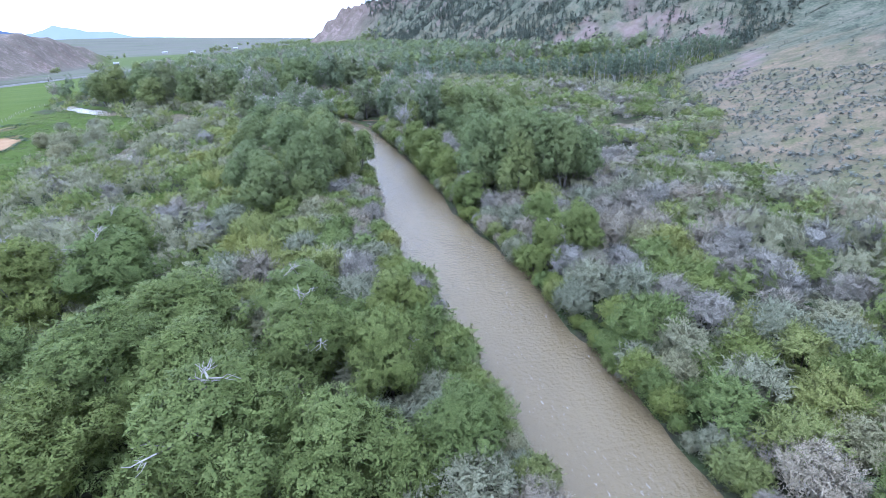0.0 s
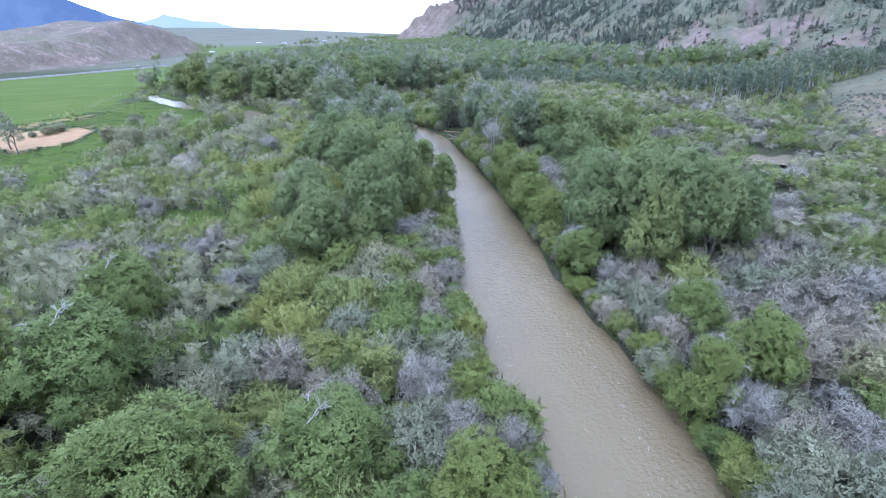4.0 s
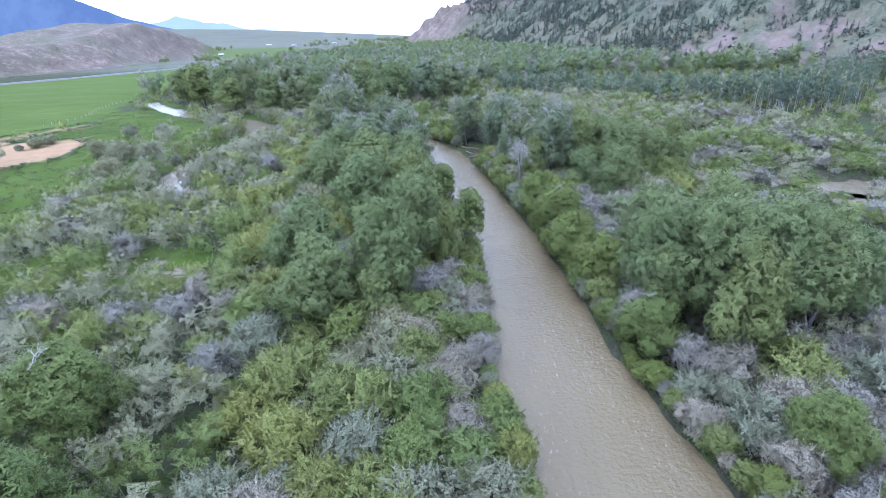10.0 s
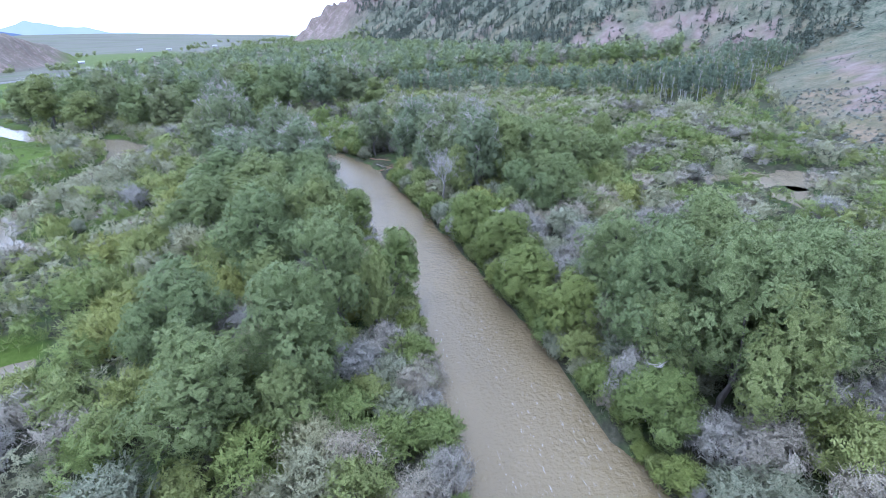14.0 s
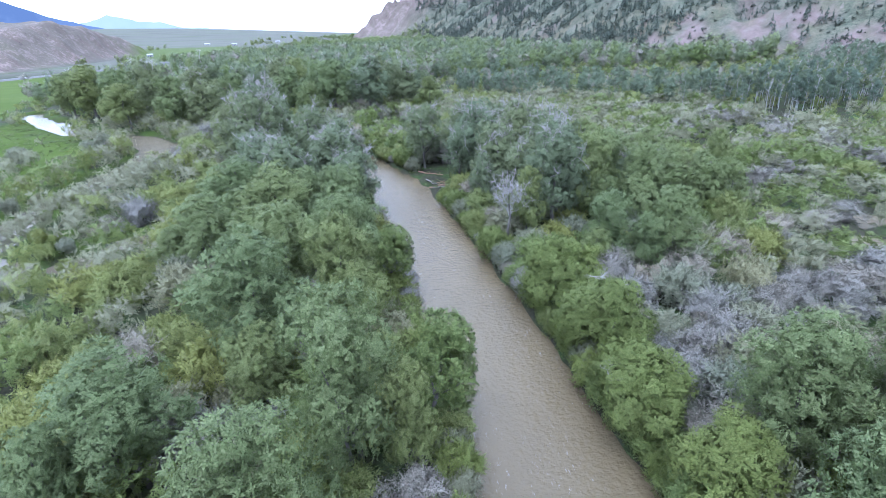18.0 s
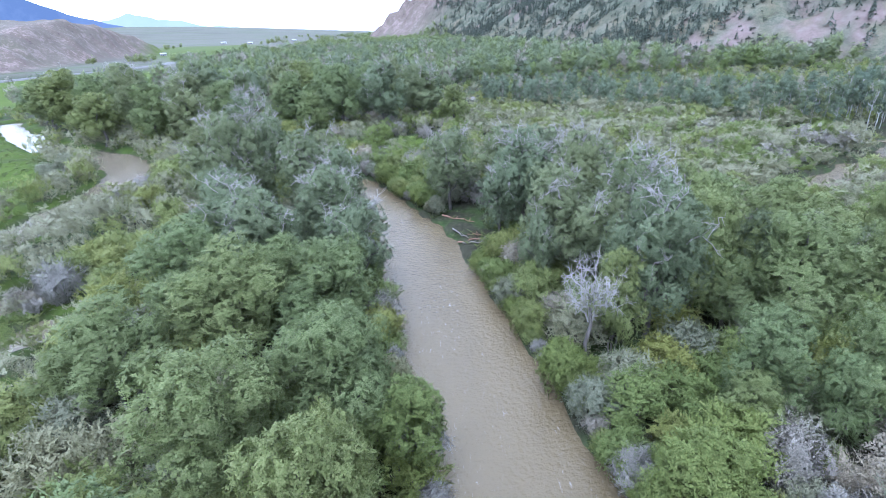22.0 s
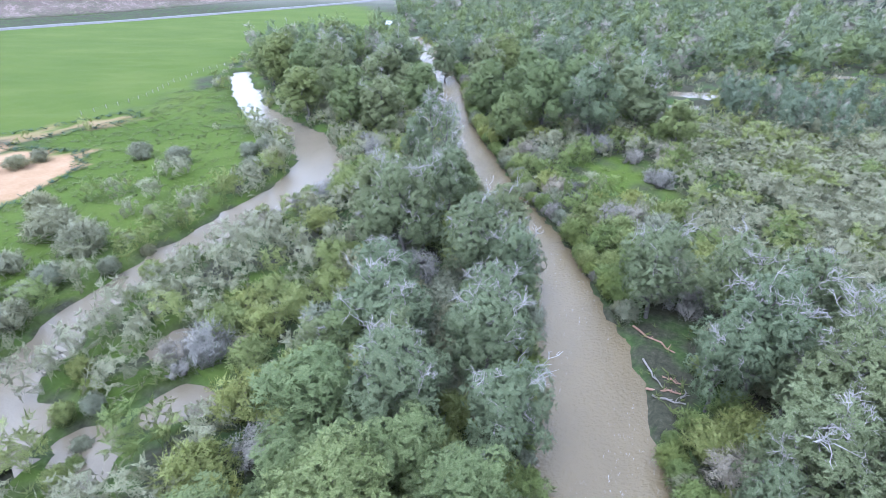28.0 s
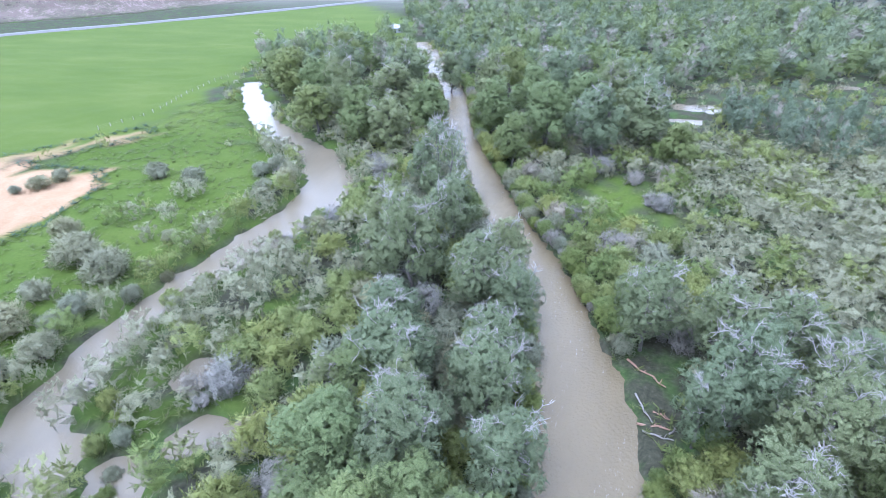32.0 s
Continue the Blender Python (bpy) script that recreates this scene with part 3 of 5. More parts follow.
def build_ribbon(name, line, spare, z, material, label):
    """A level sheet of water along a line, reaching under both banks."""
    c = smooth_line(line, 4)
    d = np.gradient(c[:, :2], axis=0)
    d /= np.linalg.norm(d, axis=1)[:, None]
    nrm = np.stack([d[:, 1], -d[:, 0]], 1)
    k = np.linspace(-1, 1, 7)
    v = np.concatenate([np.column_stack([c[:, :2] + nrm * (c[:, 2:3] + spare) * a, np.full(len(c), z)]) for a in k])
    n = len(c)
    i = (np.arange(len(k) - 1)[:, None] * n + np.arange(n - 1)[None, :]).ravel()
    tagged(new(name, mesh_of(name, v, np.stack([i, i + 1, i + n + 1, i + n], 1), material, True)), label, "water", kind="structure")


def build_pools():
    for px, py, a, b, r in POOLS:
        ang = np.arange(28) * 2 * np.pi / 28
        u, w = (a + 1.6) * np.cos(ang), (b + 1.6) * np.sin(ang)
        v = [(px + p * np.cos(r) - q * np.sin(r), py + p * np.sin(r) + q * np.cos(r), -0.02) for p, q in zip(u, w)]
        if py > 350:
            v = [(p, q, -0.021 * (py - 350)) for p, q, _ in v]
        tagged(new("pool", mesh_of("pool", v, [list(range(28))], SLACK)), "still shallow pool of grey floodwater among the willows", "water", kind="structure")


build_ground()
build_ribbon("river", RIVER_LINE, 2.2, 0.0, RIVER, "swift muddy brown river with small ripples")
build_ribbon("side_channel", STREAM_LINE, 2.6, 0.012, SLACK, "shallow grey-brown side channel reflecting the sky")
build_ribbon("backwater", BACKWATER_LINE, 2.6, 0.006, SLACK, "dark still backwater between the willows")
build_pools()


def build_road():
    """The road at the foot of the red hill, on a low bank."""
    c = smooth_line([(-470, 250, 4), (-430, 350, 4), (-352, 482, 4), (-286, 620, 4), (-262, 700, 4), (-270, 800, 4)], 8)
    d = np.gradient(c[:, :2], axis=0)
    d /= np.linalg.norm(d, axis=1)[:, None]
    nrm = np.stack([d[:, 1], -d[:, 0]], 1)
    rows = []
    for off, up in ((-5, 0.0), (-2.8, 1.0), (2.8, 1.0), (5, 0.0)):
        p = c[:, :2] + nrm * off
        rows.append(np.column_stack([p, land(p[:, 0], p[:, 1]) * 0 + land(c[:, 0], c[:, 1]) + up - (0.6 if up == 0 else 0)]))
    n = len(c)
    i = (np.arange(3)[:, None] * n + np.arange(n - 1)[None, :]).ravel()
    a = Mat("pale_asphalt")
    m = a.done(a.ramp(a.noise(0.8, 5), [(0.3, (0.075, 0.072, 0.068)), (0.7, (0.11, 0.106, 0.1))]), 0.9)
    tagged(new("road", mesh_of("road", np.concatenate(rows), np.stack([i, i + 1, i + n + 1, i + n], 1), m)), "pale asphalt road on a low bank below the hill", "road", kind="structure")


build_road()


def build_range(name, label, material, y, profile, rough, seed):
    """A far mountain range as a solid ridge."""
    r = np.random.default_rng(seed)
    xs = np.linspace(profile[0][0], profile[-1][0], 90)
    top = np.interp(xs, [p[0] for p in profile], [p[1] for p in profile])
    top = top + rough * (waves(xs, xs * 0 + seed, 500, seed) + 0.5 * waves(xs, xs * 0, 160, seed + 1))
    v = np.concatenate([np.column_stack([xs, np.full(90, y), np.full(90, -160.0)]), np.column_stack([xs, np.full(90, y + 90), -160 + (top + 160) * 0.6 + r.normal(0, rough * 0.3, 90)]),
                        np.column_stack([xs, np.full(90, y + 180), top]), np.column_stack([xs, np.full(90, y + 260), np.full(90, -160.0)])])
    k = np.minimum(1, 4600 / np.hypot(v[:, 0], v[:, 1]))[:, None]
    v = (v - (0, 0, 30)) * k + (0, 0, 30)
    i = (np.arange(3)[:, None] * 90 + np.arange(89)[None, :]).ravel()
    tagged(new(name, mesh_of(name, v, np.stack([i, i + 1, i + 91, i + 90], 1), material, True)), label, "mountains", kind="structure")


# Haze sits in the glowing colour of both ranges; no mist is modelled.
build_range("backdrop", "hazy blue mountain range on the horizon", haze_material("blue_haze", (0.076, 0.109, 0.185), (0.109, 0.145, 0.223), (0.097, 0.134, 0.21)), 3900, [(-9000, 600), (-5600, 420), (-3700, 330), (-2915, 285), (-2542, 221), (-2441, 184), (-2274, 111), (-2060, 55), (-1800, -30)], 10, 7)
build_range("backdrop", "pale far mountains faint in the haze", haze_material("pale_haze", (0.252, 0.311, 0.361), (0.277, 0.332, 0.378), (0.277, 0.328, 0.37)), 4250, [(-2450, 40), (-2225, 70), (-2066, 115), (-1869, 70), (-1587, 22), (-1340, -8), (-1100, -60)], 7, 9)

# ---- plants: one of each kind, then copies ----
def lobes_of(rng, h, r, base, n, squash=1.3):
    """Lobes of a crown of height h and radius r that starts at base."""
    out = []
    for i in range(n):
        f = (i + 0.5) / n
        z = base + (h - base) * (0.22 + 0.62 * f)
        width = r * (1 - 0.55 * max(0.0, f - 0.35) / 0.65) * (0.75 if f < 0.15 else 1)
        a = i * 2.4 + rng.uniform(-0.4, 0.4)
        k = rng.uniform(0.25, 0.9) * width
        z += rng.uniform(-0.06, 0.08) * h
        lr = rng.uniform(0.2, 0.42) * r * (1 - 0.15 * f)
        out.append((np.array((k * np.cos(a), k * np.sin(a), z)), lr, squash))
    out.append((np.array((0, 0, base + (h - base) * 0.8)), r * 0.36, squash))
    return out


def broadleaf(name, label, rng, h, r, leaf, n, size, lobes=13, dead=0, lean=0.0, base=0.28, bare=BARK, stems=1, wide=0.42, girth=0.021):
    """A tree at the origin: trunk, limbs, crown, and dead branches that stand out of it."""
    root = tagged(new(name), label, "tree")
    top = np.array((lean * h, 0, h))
    ls = lobes_of(rng, h, r, h * base, lobes)
    ls = [(c + np.array((lean * c[2], 0, 0)), k, q) for c, k, q in ls]
    for s in range(stems):
        foot = np.array((0, 0, -0.4)) if stems == 1 else np.array((*rng.uniform(-0.12, 0.12, 2) * r, -0.4))
        tip = top * 0.82 if stems == 1 else np.array((*(ls[s][0][:2] * 0.8), h * 0.7))
        pts = bent(rng, foot, tip, 6, (0.03 if girth > 0.01 else 0.008) * h)
        w = h * (girth if stems == 1 else 0.013)
        stem = part("trunk", mesh_of("trunk", *tube(pts, np.linspace(w, w * 0.25, 6), 7), bare, True), root)
    for c, k, _ in ls[1:9:2]:
        a = np.array((lean * c[2] * 0.6, 0, max(h * 0.2, c[2] - k - 0.08 * h)))
        part("limb", mesh_of("limb", *tube(bent(rng, a, c + (0, 0, k * 0.3), 5, 0.02 * h), np.linspace(h * 0.009, h * 0.002, 5), 5), bare, True), stem)
    part("crown", leafy("crown", crown_pieces(rng, ls, n, size, wide=wide), leaf), root)
    for i in range(dead):
        c, k, _ = ls[int(rng.integers(len(ls) // 3, len(ls)))]
        d = unit(rng, 1)[0]
        d[2] = abs(d[2]) + 0.7
        d /= np.linalg.norm(d)
        pieces = []
        tip = c + d * k * rng.uniform(1.5, 2.3)
        stem = bent(rng, c + d * k * 0.2, tip, 6, 0.28)
        pieces.append(tube(stem, np.linspace(0.085, 0.025, 6), 4))
        for _ in range(6):
            p = stem[int(rng.integers(2, 6))]
            e = d * 0.8 + rng.normal(0, 0.7, 3)
            e /= np.linalg.norm(e)
            q = p + e * k * rng.uniform(0.5, 1.2)
            pieces.append(tube(bent(rng, p, q, 4, 0.16), np.linspace(0.044, 0.016, 4), 3))
            for _ in range(2):
                g = e + rng.normal(0, 0.6, 3)
                pieces.append(tube(bent(rng, (p + q) / 2, (p + q) / 2 + g / np.linalg.norm(g) * k * 0.4, 3, 0.08), (0.022, 0.016, 0.009), 3))
        part("dead_branch", mesh_of("dead_branch", *join(pieces), DEAD), root, "bleached bare branch")
    return root


def shrub(name, label, rng, h, r, leaf, n, size, twiggy=0.0, lobes=6, wide=0.42):
    """A willow: a sheaf of stems and a domed crown; twiggy ones carry more bare twigs than leaves."""
    root = tagged(new(name), label, "shrub")
    q = min(1.15, 0.62 * h / (0.8 * r))
    ls = [(np.array((0, 0, h * 0.36)), r * 0.74, q)]
    for i in range(lobes):
        a, f = i * 2.4 + rng.uniform(-0.4, 0.4), (i + 0.6) / lobes
        k = 0.74 * r * np.sqrt(f)
        z = h * (0.26 + 0.5 * np.sqrt(max(0.0, 1 - f))) * rng.uniform(0.92, 1.12)
        ls.append((np.array((k * np.cos(a), k * np.sin(a), z)), r * rng.uniform(0.24, 0.34), 1.05))
    pieces = []
    for c, k, _ in ls[1:7]:
        foot = np.array((c[0] * 0.25, c[1] * 0.25, -0.4))
        pieces.append(tube(bent(rng, foot, c, 3, 0.08 * r), (0.07, 0.05, 0.02), 3))
    part("woody_base", mesh_of("woody_base", *join(pieces), TWIG if twiggy else STEM, True), root)
    part("crown", leafy("crown", crown_pieces(rng, ls, int(n * (1 - 0.45 * twiggy)), size, wide, tuft=4, radial=0.55, heart=0.16), leaf), root)
    if twiggy:
        m = int(n * twiggy * 0.7)
        pick = rng.integers(0, len(ls), m)
        c = np.array([l[0] for l in ls])[pick]
        k = np.array([l[1] for l in ls])[pick][:, None]
        d = unit(rng, m)
        d[:, 2] = np.abs(d[:, 2]) + 0.1
        d /= np.linalg.norm(d, axis=1)[:, None]
        a = c + d * k * rng.uniform(0.35, 0.8, (m, 1))
        b = c + (d + rng.normal(0, 0.3, (m, 3))) * k * rng.uniform(0.9, 1.15, (m, 1))
        side = np.cross(d, unit(rng, m)) * rng.uniform(0.008, 0.022, (m, 1))
        v = np.stack([a - side, a + side, b], 1).reshape(-1, 3)
        part("twig_mass", mesh_of("twig_mass", v, np.arange(3 * m).reshape(m, 3), TWIG), root, "pale grey bare twigs")
    return root


def snag(rng, h, r):
    """A nearly dead cottonwood with a pale bare crown over a bare trunk."""
    root = tagged(new("dead_tree"), "half-dead cottonwood with a bleached twiggy crown on the river bank", "tree")
    part("trunk", mesh_of("trunk", *tube(bent(rng, (0, 0, -0.4), (0.4, 0, h * 0.75), 6, 0.25), np.linspace(0.24, 0.1, 6), 7), BARK, True), root)
    for i in range(16):
        a = i * 2.4
        e = np.array((r * np.cos(a) * rng.uniform(0.5, 1), r * np.sin(a) * rng.uniform(0.5, 1), h * rng.uniform(0.7, 1.0)))
        s = np.array((0.3, 0, h * rng.uniform(0.45, 0.7)))
        stem = bent(rng, s, e, 6, 0.25)
        pieces = [tube(stem, np.linspace(0.075, 0.025, 6), 5)]
        for _ in range(26):
            p = stem[int(rng.integers(2, 6))]
            g = unit(rng, 1)[0] + (0, 0, 0.25)
            q = p + g * rng.uniform(0.5, 1.3)
            pieces.append(tube(bent(rng, p, q, 3, 0.08), (0.028, 0.02, 0.011), 3))
            pieces.append(tube(bent(rng, (p + q) / 2, (p + q) / 2 + unit(rng, 1)[0] * 0.55, 3, 0.05), (0.02, 0.014, 0.008), 3))
        part("dead_branch", mesh_of("dead_branch", *join(pieces), DEAD), root, "bleached bare branch")
    ls = [(np.array((r * 0.5 * np.cos(k), r * 0.5 * np.sin(k), h * 0.72)), r * 0.45, 0.8) for k in (0.5, 2.6, 4.6)]
    part("crown", leafy("crown", crown_pieces(rng, ls, 1500, 0.26, heart=0.01), LEAF["silver"]), root, "sparse grey-green leaves")
    return root


def conifer_pieces(rng, h, r, tiers=6, boughs=5):
    """A spruce as tiers of drooping boughs."""
    v, f = [], []
    for i in range(tiers):
        z, w = h * (0.1 + 0.8 * i / tiers), r * (1 - i / tiers) * rng.uniform(0.8, 1.15) + 0.05 * r
        for j in range(boughs):
            a = j * 6.283 / boughs + i * 0.4 + rng.uniform(-0.2, 0.2)
            c, s, k = np.cos(a), np.sin(a), len(v)
            wid = w * rng.uniform(0.25, 0.5)
            z, w = z + h * rng.uniform(-0.05, 0.05), w * rng.uniform(0.75, 1.2)
            v += [(0, 0, z + h * 0.22), (c * w - s * wid, s * w + c * wid, z - 0.02 * h), (c * w + s * wid, s * w - c * wid, z - 0.05 * h)]
            f.append((k, k + 1, k + 2))
    return np.array(v, float), np.array(f)


def at_place(x, y, s=1.0, sz=None, turn=None, rng=random):
    z = float(land(np.array([x]), np.array([y]))[0])
    t = rng.uniform(0, 360) if turn is None else turn
    return pose(x, y, z - 0.03, 0, 0, t) @ Matrix.Diagonal((s, s, sz or s, 1))


def park(ob):
    """Takes a finished pattern out of the scene once its copies stand."""
    for o in (*ob.children_recursive, ob):
        bpy.data.objects.remove(o)


R0 = np.random.default_rng(17)
GREEN_TREE = "cottonwood with a dense dark green crown and pale trunk"
GREY_TREE = "old cottonwood with a grey-green crown and bleached dead branches on top"
YOUNG_TREE = "feathery bright green tree of the riverside thicket"
COTTON = [broadleaf("cottonwood_tree", GREEN_TREE, R0, 15, 5.0, LEAF["cottonwood"], 6900, 0.52, 32, stems=s, base=0.1, wide=0.48) for s in (1, 3, 2, 1)]
OLD = [broadleaf("old_cottonwood_tree", GREY_TREE, R0, 15, 5.0, LEAF["silver"], 5700, 0.52, 29, dead=14, base=0.16, wide=0.55) for _ in range(3)]
YOUNG = [broadleaf("riverside_tree", YOUNG_TREE, R0, 10, 4.2, LEAF["green"], 7600, 0.52, 29, base=0.12, stems=2, wide=0.38, dead=d) for d in (0, 2, 1)]
LEANING = broadleaf("leaning_cottonwood_tree", "slender light green cottonwood leaning out over the river", R0, 11, 3.3, LEAF["green"], 3600, 0.44, 17, lean=0.2, wide=0.55)
FAR_TREES = [broadleaf("cottonwood_tree", GREEN_TREE, R0, 15, 5.0, LEAF["cottonwood"], 3800, 0.72, 22, base=0.1, wide=0.6) for _ in range(2)]
FAR_TREES += [broadleaf("old_cottonwood_tree", GREY_TREE, R0, 15, 5.0, LEAF["silver"], 3600, 0.7, 22, dead=8, base=0.12, wide=0.6) for _ in range(2)]
WHITE_TREE = [broadleaf("old_cottonwood_tree", "old cottonwood whose whole top is bare bleached branches", R0, 15, 5.0, LEAF["silver"], 1700, 0.5, 13, dead=18, wide=0.5)]
ASPEN = [broadleaf("aspen_tree", "slender aspen with a white trunk and light green crown", R0, 12, 2.0, LEAF["aspen"], 620, 0.55, 9, girth=0.009, bare=PALE_BARK, base=0.1),
         broadleaf("aspen_tree", "slender aspen with a white trunk and light green crown", R0, 12, 1.8, LEAF["aspen"], 560, 0.55, 8, girth=0.009, bare=PALE_BARK, base=0.05),
         broadleaf("aspen_tree", "half-dead aspen with bare grey upper branches", R0, 12, 1.8, LEAF["silver"], 300, 0.5, 6, girth=0.009, bare=PALE_BARK, dead=3)]
SHRUB_KINDS = {
    "green": ("green_willow_shrub", "rounded fresh green willow shrub", 4.2, "green", 0.0, 0.34),
    "yellow": ("golden_willow_shrub", "rounded yellow-green willow shrub", 3.6, "yellow", 0.0, 0.3),
    "grey": ("silver_willow_shrub", "rounded silvery grey-green willow shrub", 3.6, "grey", 0.0, 0.3),
    "bare": ("bare_shrub", "leafless purple-grey thicket shrub of fine twigs", 3.4, "twig", 0.55, 0.14),
}
SHRUBS, FAR_SHRUBS = {}, {}
for key, (name, label, h, leaf, twiggy, wide) in SHRUB_KINDS.items():
    SHRUBS[key] = [shrub(name, label, R0, h, 2.6, LEAF[leaf], 1150, 0.56, twiggy, 12, wide) for _ in range(4)]
    FAR_SHRUBS[key] = [shrub(name, label, R0, h, 2.6, LEAF[leaf], 500, 0.78, twiggy, 10, wide) for _ in range(4)]
OWN_H = {"green": 4.2, "yellow": 3.6, "grey": 3.6, "bare": 3.4}
COUNT = {k: 0 for k in SHRUBS}
TAKEN = {}


def take(x, y, r):
    TAKEN.setdefault((int(x // 8), int(y // 8)), []).append((x, y, r))


def plant(pattern, x, y, h, r, own_h, own_r, rng=R0):
    take(x, y, r * 0.5 if own_h > 9 else r)
    return copy_thing(pattern, at_place(x, y, r / own_r, h / own_h, float(rng.uniform(0, 360))))


TALL_TREES = []


def row_of(patterns, own_h, own_r, rows):
    for i, (x, y, h, r) in enumerate(rows):
        if own_h > 12 and x > -60:
            TALL_TREES.append((x, y, h, r))
        plant(patterns[i % len(patterns)], x, y, h, r, own_h, own_r)


# Cottonwood clump on the east bank.
row_of(COTTON, 15, 5, [(25.4, 122, 13.5, 5), (24.5, 112, 16.5, 5), (28, 106, 17, 5.5), (33, 105.5, 17, 5.8), (31.5, 115, 16.5, 5.5), (38.5, 107, 15, 5.6), (41, 115, 13, 5), (35, 121, 14.5, 5)])
# West bank, up the river.
row_of(COTTON, 15, 5, [(-15.5, 111, 12.5, 5.2), (-8.6, 115.5, 15, 4.8), (-4.6, 125, 16, 4.4), (-14, 138, 15.5, 5.6), (-6.5, 143, 14.5, 4.6), (-20.5, 126, 12, 5), (-14.5, 151, 13, 5.6), (-7.5, 156, 12.5, 4.8),
                      (-18, 168, 13, 6.6), (-26, 162, 11.5, 5.2), (-9, 171, 12, 4.8), (-25.7, 177, 12.5, 6), (-24, 170, 9.5, 4.4), (-29, 190, 8.5, 4.2), (-15, 174, 11, 4.2)])
row_of(OLD, 15, 5, [(-8, 181, 11.5, 4.4), (-11.8, 189.5, 14, 5.2), (-18, 180, 14.5, 5.4), (-24, 191, 12.5, 5.2), (-13.5, 197, 12, 4.4), (-19, 208, 15, 5.2), (-30.5, 211, 18, 5.6), (-28, 198, 12, 4.6),
                    (-37, 219, 16, 6), (-29, 227, 14, 5), (-12.8, 206.5, 12.5, 4.2), (-17, 217, 13, 4.6)])
row_of(WHITE_TREE, 15, 5, [(-34.5, 243, 17, 5.6), (-41, 252, 16, 5), (23.5, 178, 17, 5.2), (22, 197, 15, 4.8), (-129, 201, 11, 4.5), (-121, 193, 9, 3.8)])
for x, y, h, r in ((0.6, 128.5, 11.5, 3.4), (-3.2, 152, 9.5, 3.2)):
    take(x, y, r * 0.5)
    copy_thing(LEANING, at_place(x, y, r / 3.3, h / 11, 0.0))
# East bank, up the river.
row_of(OLD, 15, 5, [(4.6, 208.5, 13.5, 4.8), (14.5, 197, 16, 5.4), (20.5, 191, 16, 5.2), (21.5, 168, 16.5, 5), (16, 183, 14.5, 5), (27, 182, 14, 5), (13.5, 207, 14, 5), (21, 208, 13.5, 5), (27, 205, 12.5, 4.6), (20, 177, 13, 4.6)])
row_of(COTTON, 15, 5, [(35, 167, 13.5, 5.8), (28, 172, 14, 5), (25.5, 156, 10.5, 3.6), (32.5, 154, 11, 4), (29.5, 178, 14.5, 5), (39, 177, 13, 5), (35.5, 184, 12, 4.6), (28, 190, 14, 5), (44, 168, 11, 4.2), (48.3, 169, 9.8, 3.8), (41, 174, 12, 4.8), (49.9, 174.8, 13, 3)])
row_of(YOUNG, 10, 4.2, [(15.2, 145.5, 9, 4), (17.5, 136, 8.6, 4.6), (17.2, 127, 8, 4.2), (19.5, 119, 7.5, 4), (20.5, 104, 7, 3.6), (28, 88, 7.5, 3.4), (31, 80, 8.2, 4), (25.5, 78, 7, 3)])
# Tall thicket at the start, west of the river.
row_of(YOUNG, 10, 4.2, [(-23, 58, 11.0, 6.7), (-5, 57, 11.0, 5.5), (2.5, 55, 10.0, 4.3), (-18, 67, 10.0, 6.5), (-10, 46, 12.1, 6.5), (-25, 48, 10.5, 6.7), (-1.5, 44, 9.5, 5.5), (-29, 79, 11.6, 6.2),
                        (-14, 56, 10.5, 5.8), (-36, 62, 10.5, 6.0), (-38, 76, 12.6, 6.5), (-46, 68, 12.1, 6.6), (7.5, 46, 7.4, 3.8), (-33, 92, 10.5, 5.3), (-40, 50, 11.6, 7.2), (4, 66, 7.9, 4.1), (-6, 70, 8.4, 5.3)])
# Woods further on.
row_of(FAR_TREES, 15, 5, [(-112, 303, 19, 8), (-98, 296, 18, 7.5), (-84, 289, 20, 7.6), (-74, 311, 19, 8), (-71, 272, 16.5, 7.2), (-88, 276, 15, 7), (-72, 299, 16.5, 8), (-60, 268, 15, 6.6), (-56, 286, 15, 6.5),
                                  (-124, 312, 17, 7.5), (-100, 318, 18, 8), (-128, 330, 17, 7.6), (-84, 334, 18, 8), (-114, 344, 18, 8), (-66, 335, 15, 6)])
row_of(FAR_TREES, 15, 5, [(-38, 291, 16, 7), (-22, 281, 19, 7), (-10, 277, 18.5, 7), (1, 287, 17, 7), (-30, 306, 17, 7.5), (-14, 296, 18, 7.5), (-46, 314, 17, 7), (2, 302, 16, 6.6), (-28, 270, 13, 5), (-44, 334, 17, 7.5),
                                  (-26, 326, 17, 7.5), (-8, 316, 17, 7), (10, 276, 12, 5)])

# Younger trees that stand between the tall ones.
def undergrowth():
    rng = np.random.default_rng(29)
    tall = [o for o in TALL_TREES if o[1] < 260]
    for x, y, h, r in tall:
        a = rng.uniform(0, 6.283)
        px, py = x + 0.95 * r * np.cos(a), y + 0.95 * r * np.sin(a)
        if wet(np.array([px]), np.array([py]))[0] > 1.6:
            kinds = FAR_TREES if y > 200 else OLD if y > 170 else COTTON
            plant(kinds[int(rng.integers(0, len(kinds)))], float(px), float(py), h * float(rng.uniform(0.55, 0.85)), r * float(rng.uniform(0.5, 0.75)), 15, 5)


undergrowth()
SNAG = snag(R0, 10, 3.4)
plant(SNAG, 14.6, 164.5, 10.3, 3.3, 10, 3.4)
park(SNAG)

# ---- willow thickets ----
def free(x, y, r, close=0.5):
    i, j = int(x // 8), int(y // 8)
    return all((x - a) ** 2 + (y - b) ** 2 > (close * (r + c)) ** 2 for u in (i - 1, i, i + 1) for v in (j - 1, j, j + 1) for a, b, c in TAKEN.get((u, v), ()))


